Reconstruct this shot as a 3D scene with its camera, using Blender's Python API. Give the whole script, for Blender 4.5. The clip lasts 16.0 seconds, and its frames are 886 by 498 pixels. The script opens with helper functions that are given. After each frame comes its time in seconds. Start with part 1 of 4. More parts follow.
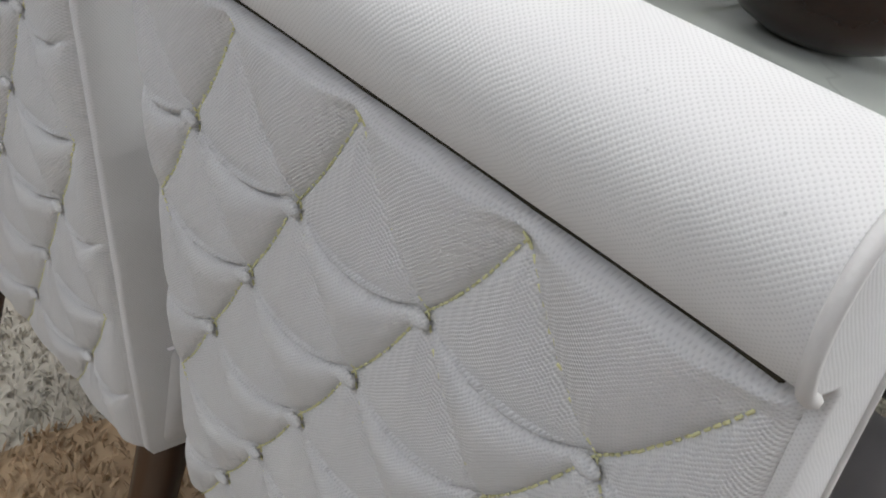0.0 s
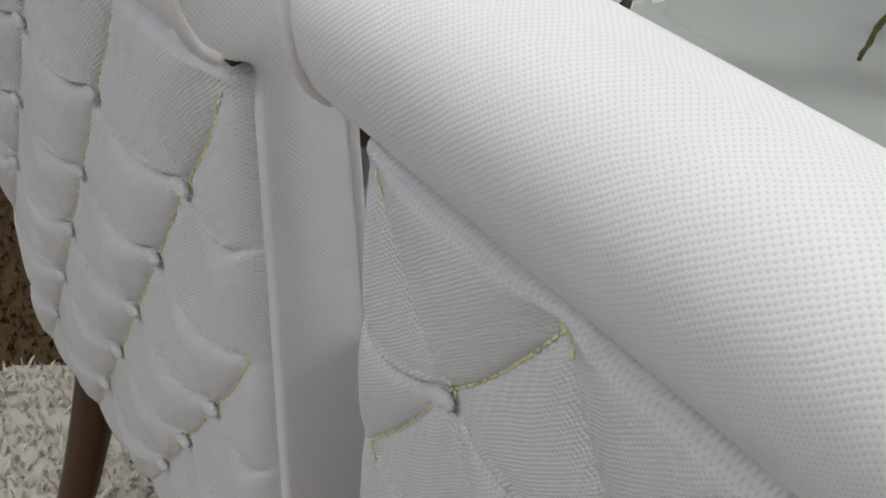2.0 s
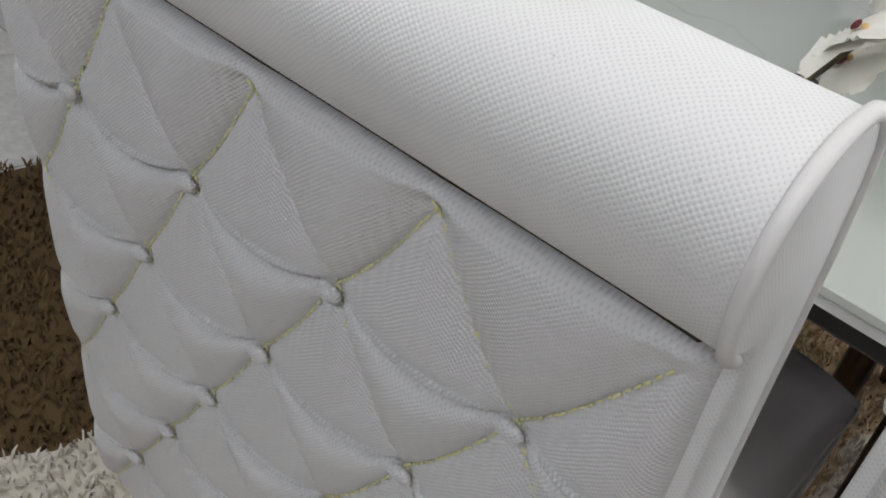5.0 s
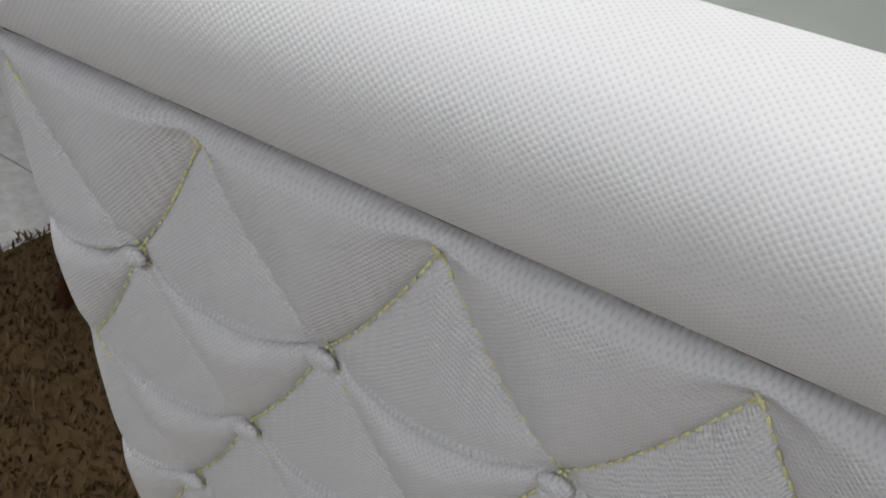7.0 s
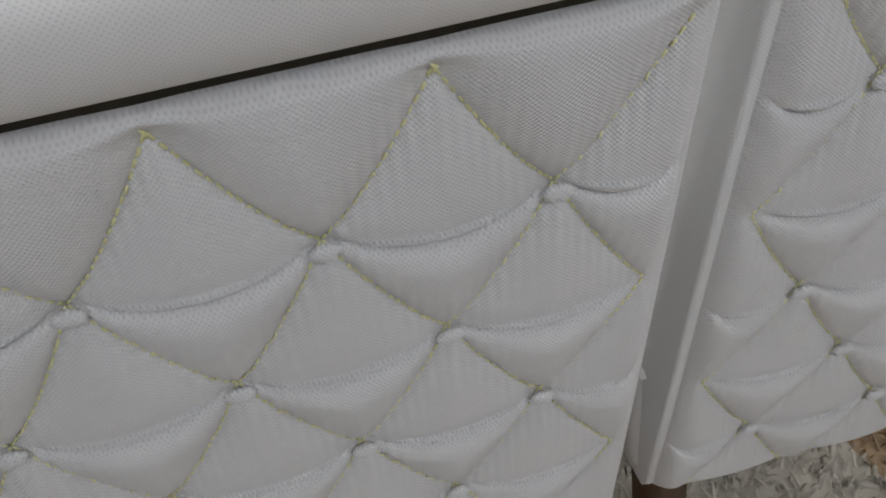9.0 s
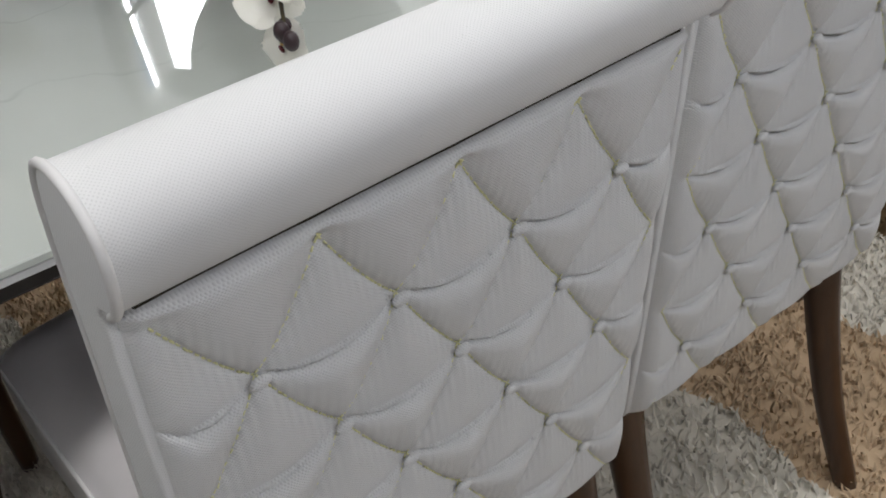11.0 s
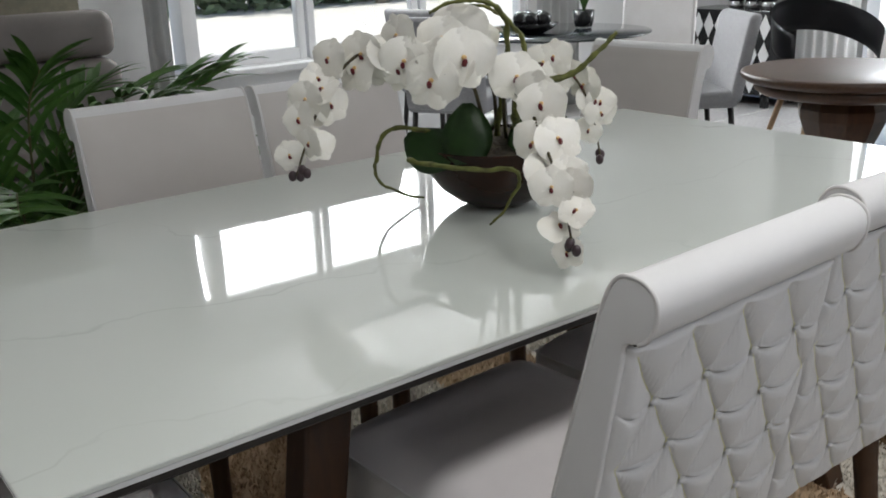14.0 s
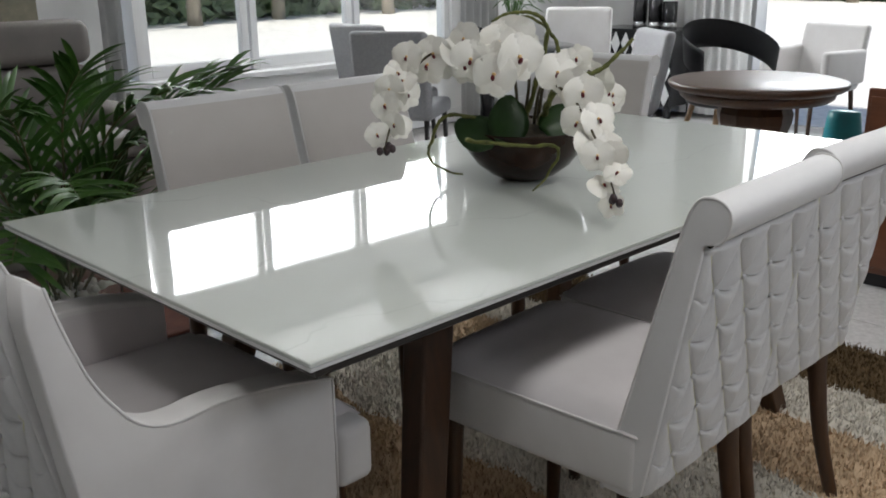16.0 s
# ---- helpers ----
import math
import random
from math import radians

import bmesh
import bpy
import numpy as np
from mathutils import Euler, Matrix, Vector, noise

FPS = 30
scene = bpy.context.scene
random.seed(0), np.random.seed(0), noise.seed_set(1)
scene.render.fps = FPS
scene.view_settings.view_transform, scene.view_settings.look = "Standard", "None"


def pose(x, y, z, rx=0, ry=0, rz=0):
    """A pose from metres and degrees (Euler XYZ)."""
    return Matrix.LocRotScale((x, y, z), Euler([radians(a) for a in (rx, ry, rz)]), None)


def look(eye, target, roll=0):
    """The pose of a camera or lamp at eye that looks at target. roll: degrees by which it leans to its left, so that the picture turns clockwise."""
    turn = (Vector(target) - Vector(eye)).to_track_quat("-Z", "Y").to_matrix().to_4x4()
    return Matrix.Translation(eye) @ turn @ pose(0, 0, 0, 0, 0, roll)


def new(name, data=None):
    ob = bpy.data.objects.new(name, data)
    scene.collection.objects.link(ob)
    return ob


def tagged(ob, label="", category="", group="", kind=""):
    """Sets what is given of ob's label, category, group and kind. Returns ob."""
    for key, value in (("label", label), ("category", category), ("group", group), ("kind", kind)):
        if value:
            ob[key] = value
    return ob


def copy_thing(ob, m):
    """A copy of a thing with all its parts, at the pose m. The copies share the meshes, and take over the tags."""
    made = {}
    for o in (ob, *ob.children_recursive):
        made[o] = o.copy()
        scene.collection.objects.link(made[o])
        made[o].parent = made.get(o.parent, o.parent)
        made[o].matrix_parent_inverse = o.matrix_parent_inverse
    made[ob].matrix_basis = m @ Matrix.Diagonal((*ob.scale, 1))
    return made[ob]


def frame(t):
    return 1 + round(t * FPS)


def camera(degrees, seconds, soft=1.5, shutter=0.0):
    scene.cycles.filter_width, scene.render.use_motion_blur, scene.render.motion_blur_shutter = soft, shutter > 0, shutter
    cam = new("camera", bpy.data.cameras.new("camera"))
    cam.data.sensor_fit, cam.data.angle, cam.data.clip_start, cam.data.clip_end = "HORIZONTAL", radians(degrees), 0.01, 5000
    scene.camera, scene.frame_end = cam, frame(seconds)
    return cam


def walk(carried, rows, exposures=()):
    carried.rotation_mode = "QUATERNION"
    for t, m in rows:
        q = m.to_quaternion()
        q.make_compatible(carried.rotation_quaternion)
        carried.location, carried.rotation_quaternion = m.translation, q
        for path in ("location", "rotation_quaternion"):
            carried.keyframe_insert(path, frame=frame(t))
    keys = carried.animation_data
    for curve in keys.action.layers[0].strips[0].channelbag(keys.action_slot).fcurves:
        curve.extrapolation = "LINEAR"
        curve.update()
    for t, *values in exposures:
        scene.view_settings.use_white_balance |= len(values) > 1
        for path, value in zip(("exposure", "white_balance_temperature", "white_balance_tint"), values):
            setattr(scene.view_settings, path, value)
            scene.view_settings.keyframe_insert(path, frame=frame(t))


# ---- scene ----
LENS = 50.35
PATH = [  # seconds, place in metres, turn in degrees
    (0.0, 0.6217, -0.2145, 1.0210, 58.247, -12.774, 47.803),
    (0.5, 0.5845, -0.2073, 1.0131, 58.359, -12.579, 50.205),
    (1.0, 0.5292, -0.1957, 1.0068, 57.947, -12.007, 50.842),
    (1.5, 0.4568, -0.1766, 1.0136, 57.361, -11.940, 50.930),
    (2.0, 0.3831, -0.1622, 1.0213, 56.665, -11.834, 51.830),
    (2.5, 0.3231, -0.1614, 1.0214, 56.640, -11.588, 52.287),
    (3.0, 0.2621, -0.1705, 1.0191, 56.085, -11.944, 50.091),
    (3.5, 0.2070, -0.1871, 1.0139, 55.678, -12.471, 47.430),
    (6.0, 0.0972, -0.2351, 1.0285, 56.879, -11.791, 40.799),
    (6.5, 0.0425, -0.2271, 1.0248, 56.731, -10.310, 38.920),
    (7.0, 0.0053, -0.2046, 1.0112, 57.112, -6.826, 35.175),
    (7.5, -0.0109, -0.1911, 1.0171, 56.497, -3.461, 25.891),
    (8.0, 0.0096, -0.2071, 1.0151, 56.893, -1.199, 16.242),
    (8.5, -0.0159, -0.2596, 1.0257, 53.337, 1.283, -2.020),
    (9.0, -0.0760, -0.2851, 1.0140, 50.840, 5.184, -14.716),
    (11.5, -0.5115, -0.4068, 1.1344, 59.304, 6.113, -39.613),
    (12.0, -0.6376, -0.3951, 1.1515, 61.086, 4.308, -39.161),
    (12.5, -0.7467, -0.4100, 1.1912, 62.531, 4.249, -39.161),
    (13.0, -0.8628, -0.4724, 1.2412, 66.421, 2.849, -37.976),
    (13.5, -0.9583, -0.5478, 1.2770, 70.158, 2.897, -37.866),
    (14.0, -1.0339, -0.6131, 1.2814, 72.016, 2.061, -38.051),
    (14.5, -1.0989, -0.6558, 1.2869, 72.214, 1.220, -37.721),
    (15.0, -1.2054, -0.6734, 1.2996, 72.512, 0.397, -38.533),
    (15.5, -1.3970, -0.6710, 1.2962, 73.159, 0.429, -41.753),
    (16.0, -1.5852, -0.7018, 1.2986, 72.919, 0.793, -44.952),
]
EXPOSURES = [(0, 0.10, 6420, 10), (3.5, -0.05, 6420, 10), (7.0, 0.0, 6420, 10), (8.0, -0.04, 6420, 10), (9.0, 0.02, 6420, 10), (11.5, 0.02, 6430, 10), (12.0, -0.06, 6440, 10), (12.5, -0.10, 6460, 10), (13.5, -0.12, 6460, 10), (15.5, -0.02, 6460, 10), (16.0, -0.20, 6460, 10)]
SKY, SUN = .15, 6.0
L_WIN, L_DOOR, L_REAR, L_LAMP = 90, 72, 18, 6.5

from mathutils.geometry import tessellate_polygon

cam = camera(LENS, 16.0, 1.8)
walk(cam, [(r[0], pose(*r[1:])) for r in PATH], EXPOSURES)

# ---------------------------------------------------------------- light
world = bpy.data.worlds.new("world")
scene.world = world
world.use_nodes = True
nt = world.node_tree
sky = nt.nodes.new("ShaderNodeTexSky")
sky.sky_type, sky.sun_disc = "NISHITA", False
sky.sun_elevation, sky.sun_rotation = radians(55), radians(237)
nt.links.new(sky.outputs[0], nt.nodes["Background"].inputs[0])
nt.nodes["Background"].inputs[1].default_value = SKY
sun = new("sun", bpy.data.lights.new("sun", "SUN"))
sun.data.energy, sun.data.angle, sun.data.color = SUN, radians(3), (1, .95, .88)
sun.matrix_world = look((-7, -4.5, 12), (0, 0, 0))


def window_light(name, eye, target, w, h, watts, color=(1, 1, 1)):
    ob = new(name, bpy.data.lights.new(name, "AREA"))
    ob.data.shape, ob.data.size, ob.data.size_y, ob.data.energy, ob.data.color = "RECTANGLE", w, h, watts, color
    ob.matrix_world = look(eye, target)
    return ob


window_light("sky_light_window", (2.6, 4.96, 2.14), (2.6, 0, 1.2), 2.75, .56, L_WIN, (.96, .98, 1))
window_light("sky_light_door", (5.84, 2.0, 1.85), (0, 2.0, 1.0), 2.0, .95, L_DOOR, (.96, .98, 1))
# added light on the quilted backs; no window is known on this side
window_light("added_rear_light", (0.2, -1.93, 2.36), (0.2, 0.6, .3), 2.0, .55, L_REAR, (.98, .99, 1))

# added lights above the chairs, out of view, to brighten seats and rolls
ADDED_TOP_LAMPS = ((-1.15, -.30), (.10, -.36), (1.35, -.30))
for lx, ly in ADDED_TOP_LAMPS:
    lamp = window_light("added_top_light", (lx, ly, 2.765), (lx, ly, 0), .55, .55, L_LAMP, (1, .99, .97))
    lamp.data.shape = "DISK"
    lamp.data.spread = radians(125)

# ---------------------------------------------------------------- materials


def ramp_mix(nt, fac, a, b):
    mx = nt.nodes.new("ShaderNodeMix")
    mx.data_type = "RGBA"
    nt.links.new(fac, mx.inputs[0])
    for k, c in ((6, a), (7, b)):
        if isinstance(c, tuple):
            mx.inputs[k].default_value = (*c, 1)
        else:
            nt.links.new(c, mx.inputs[k])
    return mx.outputs[2]


def noise_out(nt, co, scale, detail=4, rough=.55, stretch=None):
    n = nt.nodes.new("ShaderNodeTexNoise")
    n.inputs["Scale"].default_value, n.inputs["Detail"].default_value, n.inputs["Roughness"].default_value = scale, detail, rough
    if stretch:
        mp = nt.nodes.new("ShaderNodeMapping")
        mp.inputs["Scale"].default_value = stretch
        nt.links.new(co, mp.inputs[0])
        co = mp.outputs[0]
    nt.links.new(co, n.inputs["Vector"])
    return n.outputs["Fac"]


def contrast(nt, v, lo, hi):
    r = nt.nodes.new("ShaderNodeMapRange")
    r.inputs[1].default_value, r.inputs[2].default_value = lo, hi
    nt.links.new(v, r.inputs[0])
    return r.outputs[0]


def mth(nt, op, a, b=None):
    m = nt.nodes.new("ShaderNodeMath")
    m.operation = op
    for k, v in enumerate((a, b)):
        if v is None:
            continue
        if isinstance(v, (int, float)):
            m.inputs[k].default_value = v
        else:
            nt.links.new(v, m.inputs[k])
    return m.outputs[0]


def base(name, rough=.5, metal=0.0, coord="Object"):
    m = bpy.data.materials.new(name)
    m.use_nodes = True
    nt = m.node_tree
    b = nt.nodes["Principled BSDF"]
    b.inputs["Roughness"].default_value, b.inputs["Metallic"].default_value = rough, metal
    tc = nt.nodes.new("ShaderNodeTexCoord")
    return m, nt, b, tc.outputs[coord]


def bump(nt, b, h, strength, dist):
    n = nt.nodes.new("ShaderNodeBump")
    n.inputs["Strength"].default_value, n.inputs["Distance"].default_value = strength, dist
    nt.links.new(h, n.inputs["Height"])
    nt.links.new(n.outputs[0], b.inputs["Normal"])


def surface(name, c1, c2, scale, rough=.5, metal=0.0, bscale=None, bstr=.2, bdist=.002, stretch=None, fine=None, coat=0.0, spec=None):
    m, nt, b, co = base(name, rough, metal)
    big = noise_out(nt, co, scale, 5, .6, stretch)
    col = ramp_mix(nt, contrast(nt, big, .3, .7), c1, c2)
    if fine:
        f = noise_out(nt, co, fine, 3, .6, stretch)
        col = ramp_mix(nt, contrast(nt, f, .35, .75), col, tuple(.72 * x for x in c1))
    nt.links.new(col, b.inputs["Base Color"])
    if bscale:
        bump(nt, b, noise_out(nt, co, bscale, 4, .6, stretch), bstr, bdist)
    b.inputs["Coat Weight"].default_value = coat
    if spec is not None:
        b.inputs["Specular IOR Level"].default_value = spec
    return m


def woven(name, c1, c2, pu=.0024, pv=.0023, strength=.24, rough=.9):
    """Staggered plain weave on the unfolded cloth, in metres of its own surface."""
    m, nt, b, uv = base(name, rough, 0, "UV")
    nt_obj = nt.nodes["Texture Coordinate"].outputs["Object"]
    sep = nt.nodes.new("ShaderNodeSeparateXYZ")
    wob = nt.nodes.new("ShaderNodeVectorMath")
    wob.operation = "ADD"
    nz = nt.nodes.new("ShaderNodeTexNoise")
    nz.inputs["Scale"].default_value = 38
    nt.links.new(uv, nz.inputs["Vector"])
    sc = nt.nodes.new("ShaderNodeVectorMath")
    sc.operation = "SCALE"
    sc.inputs[3].default_value = .0035
    nt.links.new(nz.outputs["Color"], sc.inputs[0])
    nt.links.new(uv, wob.inputs[0])
    nt.links.new(sc.outputs[0], wob.inputs[1])
    nt.links.new(wob.outputs[0], sep.inputs[0])
    su = mth(nt, "SINE", mth(nt, "MULTIPLY", sep.outputs[0], 2 * math.pi / pu))
    sv = mth(nt, "SINE", mth(nt, "MULTIPLY", sep.outputs[1], 2 * math.pi / pv))
    wv = mth(nt, "MULTIPLY", su, sv)
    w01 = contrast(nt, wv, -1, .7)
    fuzz = noise_out(nt, uv, 900, 2, .6)
    hgt = mth(nt, "ADD", w01, mth(nt, "MULTIPLY", fuzz, .55))
    stain = contrast(nt, noise_out(nt, nt_obj, 7, 5, .65), .35, .75)
    col = ramp_mix(nt, stain, c1, c2)
    # shade between the threads put into the colour at the weave's low points
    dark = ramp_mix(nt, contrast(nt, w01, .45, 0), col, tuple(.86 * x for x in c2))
    flecks = contrast(nt, noise_out(nt, uv, 260, 2, .5), .74, .80)
    col = ramp_mix(nt, flecks, dark, tuple(.78 * x for x in c2))
    nt.links.new(col, b.inputs["Base Color"])
    b.inputs["Specular IOR Level"].default_value = .2
    b.inputs["Sheen Weight"].default_value = .15
    bump(nt, b, hgt, strength, .0011)
    return m


def rug_material():
    """Broad stripes of brown, tan and pale grey shag across the length of the rug."""
    m, nt, b, co = base("shag", .95)
    sep = nt.nodes.new("ShaderNodeSeparateXYZ")
    nt.links.new(co, sep.inputs[0])
    wave = mth(nt, "ADD", sep.outputs[0], mth(nt, "MULTIPLY", mth(nt, "SUBTRACT", noise_out(nt, co, 3, 4), .5), .26))
    cr = nt.nodes.new("ShaderNodeValToRGB")
    cr.color_ramp.interpolation = "CONSTANT"
    x0, x1 = -1.36, 1.6
    stops = ((-1.36, BROWN), (-.69, GREY), (-.30, TAN), (.04, GREY), (.52, TAN), (.86, GREY), (1.14, BROWN))
    el = cr.color_ramp.elements
    while len(el) < len(stops):
        el.new(.5)
    for e, (x, c) in zip(el, stops):
        e.position, e.color = (x - x0) / (x1 - x0), (*c, 1)
    fac = nt.nodes.new("ShaderNodeMapRange")
    fac.inputs[1].default_value, fac.inputs[2].default_value = x0, x1
    nt.links.new(wave, fac.inputs[0])
    nt.links.new(fac.outputs[0], cr.inputs[0])
    geo = nt.nodes.new("ShaderNodeNewGeometry")
    dark = nt.nodes.new("ShaderNodeMix")
    dark.data_type, dark.blend_type = "RGBA", "MULTIPLY"
    dark.inputs[0].default_value = 1
    nt.links.new(cr.outputs[0], dark.inputs[6])
    nt.links.new(ramp_mix(nt, geo.outputs["Random Per Island"], (.78, .76, .73), (1.2, 1.17, 1.13)), dark.inputs[7])
    nt.links.new(dark.outputs[2], b.inputs["Base Color"])
    b.inputs["Specular IOR Level"].default_value = .15
    return m


def veined_glass():
    """White-backed glass with faint grey marble veins below a polished face."""
    m, nt, b, co = base("white_backed_glass", .03)
    warp = nt.nodes.new("ShaderNodeTexNoise")
    warp.inputs["Scale"].default_value, warp.inputs["Detail"].default_value = 1.6, 5
    nt.links.new(co, warp.inputs["Vector"])
    sep = nt.nodes.new("ShaderNodeSeparateXYZ")
    nt.links.new(co, sep.inputs[0])
    run = mth(nt, "ADD", mth(nt, "ADD", sep.outputs[0], mth(nt, "MULTIPLY", sep.outputs[1], 1.7)), mth(nt, "MULTIPLY", warp.outputs["Fac"], 2.6))
    line = mth(nt, "ABSOLUTE", mth(nt, "SINE", mth(nt, "MULTIPLY", run, 3.1)))
    vein = mth(nt, "MULTIPLY", contrast(nt, line, .055, 0), contrast(nt, noise_out(nt, co, 3.2, 3), .42, .72))
    cloud = ramp_mix(nt, noise_out(nt, co, 2, 5, .6), (.575, .60, .56), (.545, .575, .535))
    nt.links.new(ramp_mix(nt, vein, cloud, (.43, .445, .41)), b.inputs["Base Color"])
    b.inputs["Specular IOR Level"].default_value = .55
    return m


BROWN, GREY, TAN = (.110, .074, .038), (.62, .595, .54), (.52, .395, .27)
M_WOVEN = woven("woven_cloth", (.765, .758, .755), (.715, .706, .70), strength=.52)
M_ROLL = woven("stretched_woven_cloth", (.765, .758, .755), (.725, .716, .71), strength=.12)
M_CLOTH = surface("smooth_cloth", (.74, .725, .715), (.69, .67, .655), 9, .85, bscale=420, bstr=.3, bdist=.0008, spec=.2)
M_SEAT = surface("taupe_velour", (.70, .665, .67), (.645, .61, .615), 8, .8, bscale=500, bstr=.2, bdist=.0006, spec=.2)
M_FRONT = surface("greige_cloth", (.60, .565, .535), (.56, .525, .495), 5, .85, bscale=420, bstr=.2, bdist=.0006, spec=.2)
# near-black colour for the shade in the groove under the roll
M_GAPSHADE = surface("dark_gap_shade", (.075, .066, .046), (.05, .044, .032), 60, .95, spec=.1)
M_THREAD = surface("pale_yellow_thread", (.84, .82, .48), (.78, .75, .40), 300, .6)
M_WALNUT = surface("walnut", (.078, .033, .012), (.036, .015, .006), 9, .42, bscale=60, bstr=.12, bdist=.001, stretch=(6, 6, .6), fine=70, coat=.1)
M_REDWOOD = surface("reddish_wood", (.20, .07, .03), (.12, .04, .018), 7, .35, stretch=(1, 1, 7), bscale=50, bstr=.1, fine=60, coat=.2)
M_OAK = surface("pale_oak", (.50, .32, .18), (.42, .26, .14), 12, .45, stretch=(8, 8, 1), fine=80)
M_GLASSTOP = veined_glass()
M_EDGE = surface("polished_glass_edge", (.74, .79, .76), (.68, .74, .71), 14, .12)
M_DARKMETAL = surface("dark_frame", (.018, .016, .015), (.03, .026, .022), 20, .45)
M_RUG = rug_material()
M_BACKWALL = surface("taupe_wall", (.28, .275, .27), (.235, .23, .225), 2, .85, bscale=80, bstr=.12)
M_WALL = surface("white_wall", (.80, .80, .79), (.76, .76, .75), 3, .8, bscale=90, bstr=.12, bdist=.001)
M_CEIL = surface("ceiling_paint", (.66, .66, .65), (.62, .62, .61), 2, .85, bscale=60, bstr=.1)
M_FRAME = surface("white_lacquer_frame", (.80, .80, .79), (.76, .76, .76), 6, .35)
M_TILE = surface("glazed_white_tile", (.70, .69, .675), (.63, .62, .61), 1.6, .12, fine=40)
M_GROUT = surface("grey_grout", (.30, .29, .28), (.22, .21, .20), 30, .9)
M_BOWL = surface("dark_amber_glass", (.008, .005, .004), (.030, .011, .005), 14, .22, spec=.22)
M_MOSS = surface("moss_soil", (.07, .055, .03), (.03, .022, .013), 60, .95, bscale=120, bstr=1, bdist=.01)
M_STEM = surface("mossy_stem", (.16, .17, .035), (.07, .075, .02), 60, .8, bscale=240, bstr=.7, bdist=.003)
M_TWIG = surface("brown_twig", (.05, .035, .02), (.08, .07, .025), 50, .7)
M_PETAL = surface("cream_petal", (.90, .88, .82), (.85, .82, .73), 22, .55, bscale=160, bstr=.35, bdist=.001, stretch=(1, 1, 1))
M_LIP = surface("wine_lip", (.16, .012, .018), (.09, .008, .012), 60, .5)
M_LIPY = surface("yellow_throat", (.75, .55, .22), (.7, .42, .2), 60, .5)
M_BUD = surface("dark_bud", (.045, .024, .028), (.025, .014, .016), 40, .4)
M_LEAF = surface("dark_green_leaf", (.02, .055, .012), (.035, .085, .018), 16, .35, bscale=60, bstr=.2)
M_PALM = surface("palm_green", (.032, .10, .016), (.085, .185, .032), 8, .48, stretch=(1, 1, 1))
M_PALMSTEM = surface("palm_stem", (.09, .10, .035), (.13, .11, .05), 20, .6)
M_SOFA = surface("taupe_leather", (.20, .178, .162), (.165, .147, .134), 6, .55, bscale=130, bstr=.25, bdist=.001)
M_GREYCLOTH = surface("grey_tweed", (.42, .42, .43), (.33, .33, .34), 60, .9, bscale=300, bstr=.3, bdist=.001, fine=200)
M_BLACK = surface("black_lacquer", (.012, .012, .013), (.02, .02, .022), 8, .18)
M_BLACKSHELL = surface("black_shell", (.014, .014, .016), (.024, .024, .027), 8, .38)
M_WHITEGLOSS = surface("white_gloss", (.80, .80, .80), (.74, .74, .74), 8, .15)
M_TEAL = surface("teal_ceramic", (.02, .27, .31), (.03, .20, .24), 6, .3)
M_HIDE = surface("red_brown_rug", (.16, .045, .022), (.09, .026, .014), 9, .95, bscale=140, bstr=.8, bdist=.006)
M_CORD = surface("white_cord", (.7, .66, .58), (.6, .56, .5), 40, .9)
M_CURTAIN = surface("sheer_curtain", (.82, .82, .81), (.76, .76, .75), 5, .8, stretch=(4, 4, .4))
M_PAINT = surface("canvas", (.30, .27, .19), (.14, .13, .10), 9, .7, fine=26)
M_CHROME = surface("brushed_chrome", (.55, .55, .55), (.5, .5, .5), 30, .2, metal=1)
M_GROUND = surface("pale_gravel", (.80, .785, .75), (.74, .725, .69), .6, .9, bscale=12, bstr=.3, fine=9)
M_FOLIAGE = surface("far_foliage", (.15, .21, .10), (.26, .32, .17), 1.2, .8, fine=5)
M_TRUNK = surface("pale_trunk", (.30, .26, .20), (.20, .17, .13), 2, .9, stretch=(3, 3, .5))


def glass_material(name, rough=0.0):
    m, nt, b, co = base(name, rough)
    b.inputs["Transmission Weight"].default_value, b.inputs["IOR"].default_value = 1, 1.45
    b.inputs["Base Color"].default_value = (.96, .985, .975, 1)
    return m


M_GLASS = glass_material("clear_glass")
M_DARKGLASS = surface("smoked_glass", (.02, .026, .03), (.03, .036, .04), 4, .03)

# ---------------------------------------------------------------- mesh helpers


def link(name, bm, material, parent=None, smooth=True):
    me = bpy.data.meshes.new(name)
    bm.normal_update()
    bm.to_mesh(me)
    bm.free()
    if smooth:
        me.polygons.foreach_set("use_smooth", [True] * len(me.polygons))
    me.materials.append(material)
    ob = new(name, me)
    if parent is not None:
        ob.parent = parent
    return ob


def part(name, bm, material, parent, label="", smooth=True):
    ob = link(name, bm, material, parent, smooth)
    return tagged(ob, label) if label else ob


def thing(name, label, category, group="", m=None, kind=""):
    ob = new(name)
    ob.empty_display_size = .1
    if m is not None:
        ob.matrix_basis = m
    return tagged(ob, label, category, group, kind)


def block(x0, x1, y0, y1, z0, z1, bev=.004, seg=2, bm=None, m=None):
    """A box with rounded edges."""
    out = bmesh.new()
    vs = bmesh.ops.create_cube(out, size=1)["verts"]
    for v in vs:
        v.co = Vector(((x0 + x1) / 2 + v.co.x * (x1 - x0), (y0 + y1) / 2 + v.co.y * (y1 - y0), (z0 + z1) / 2 + v.co.z * (z1 - z0)))
    if bev:
        bmesh.ops.bevel(out, geom=out.edges[:], offset=bev, segments=seg, profile=.5, affect="EDGES")
    if m is not None:
        out.transform(m)
    return join(bm, out)


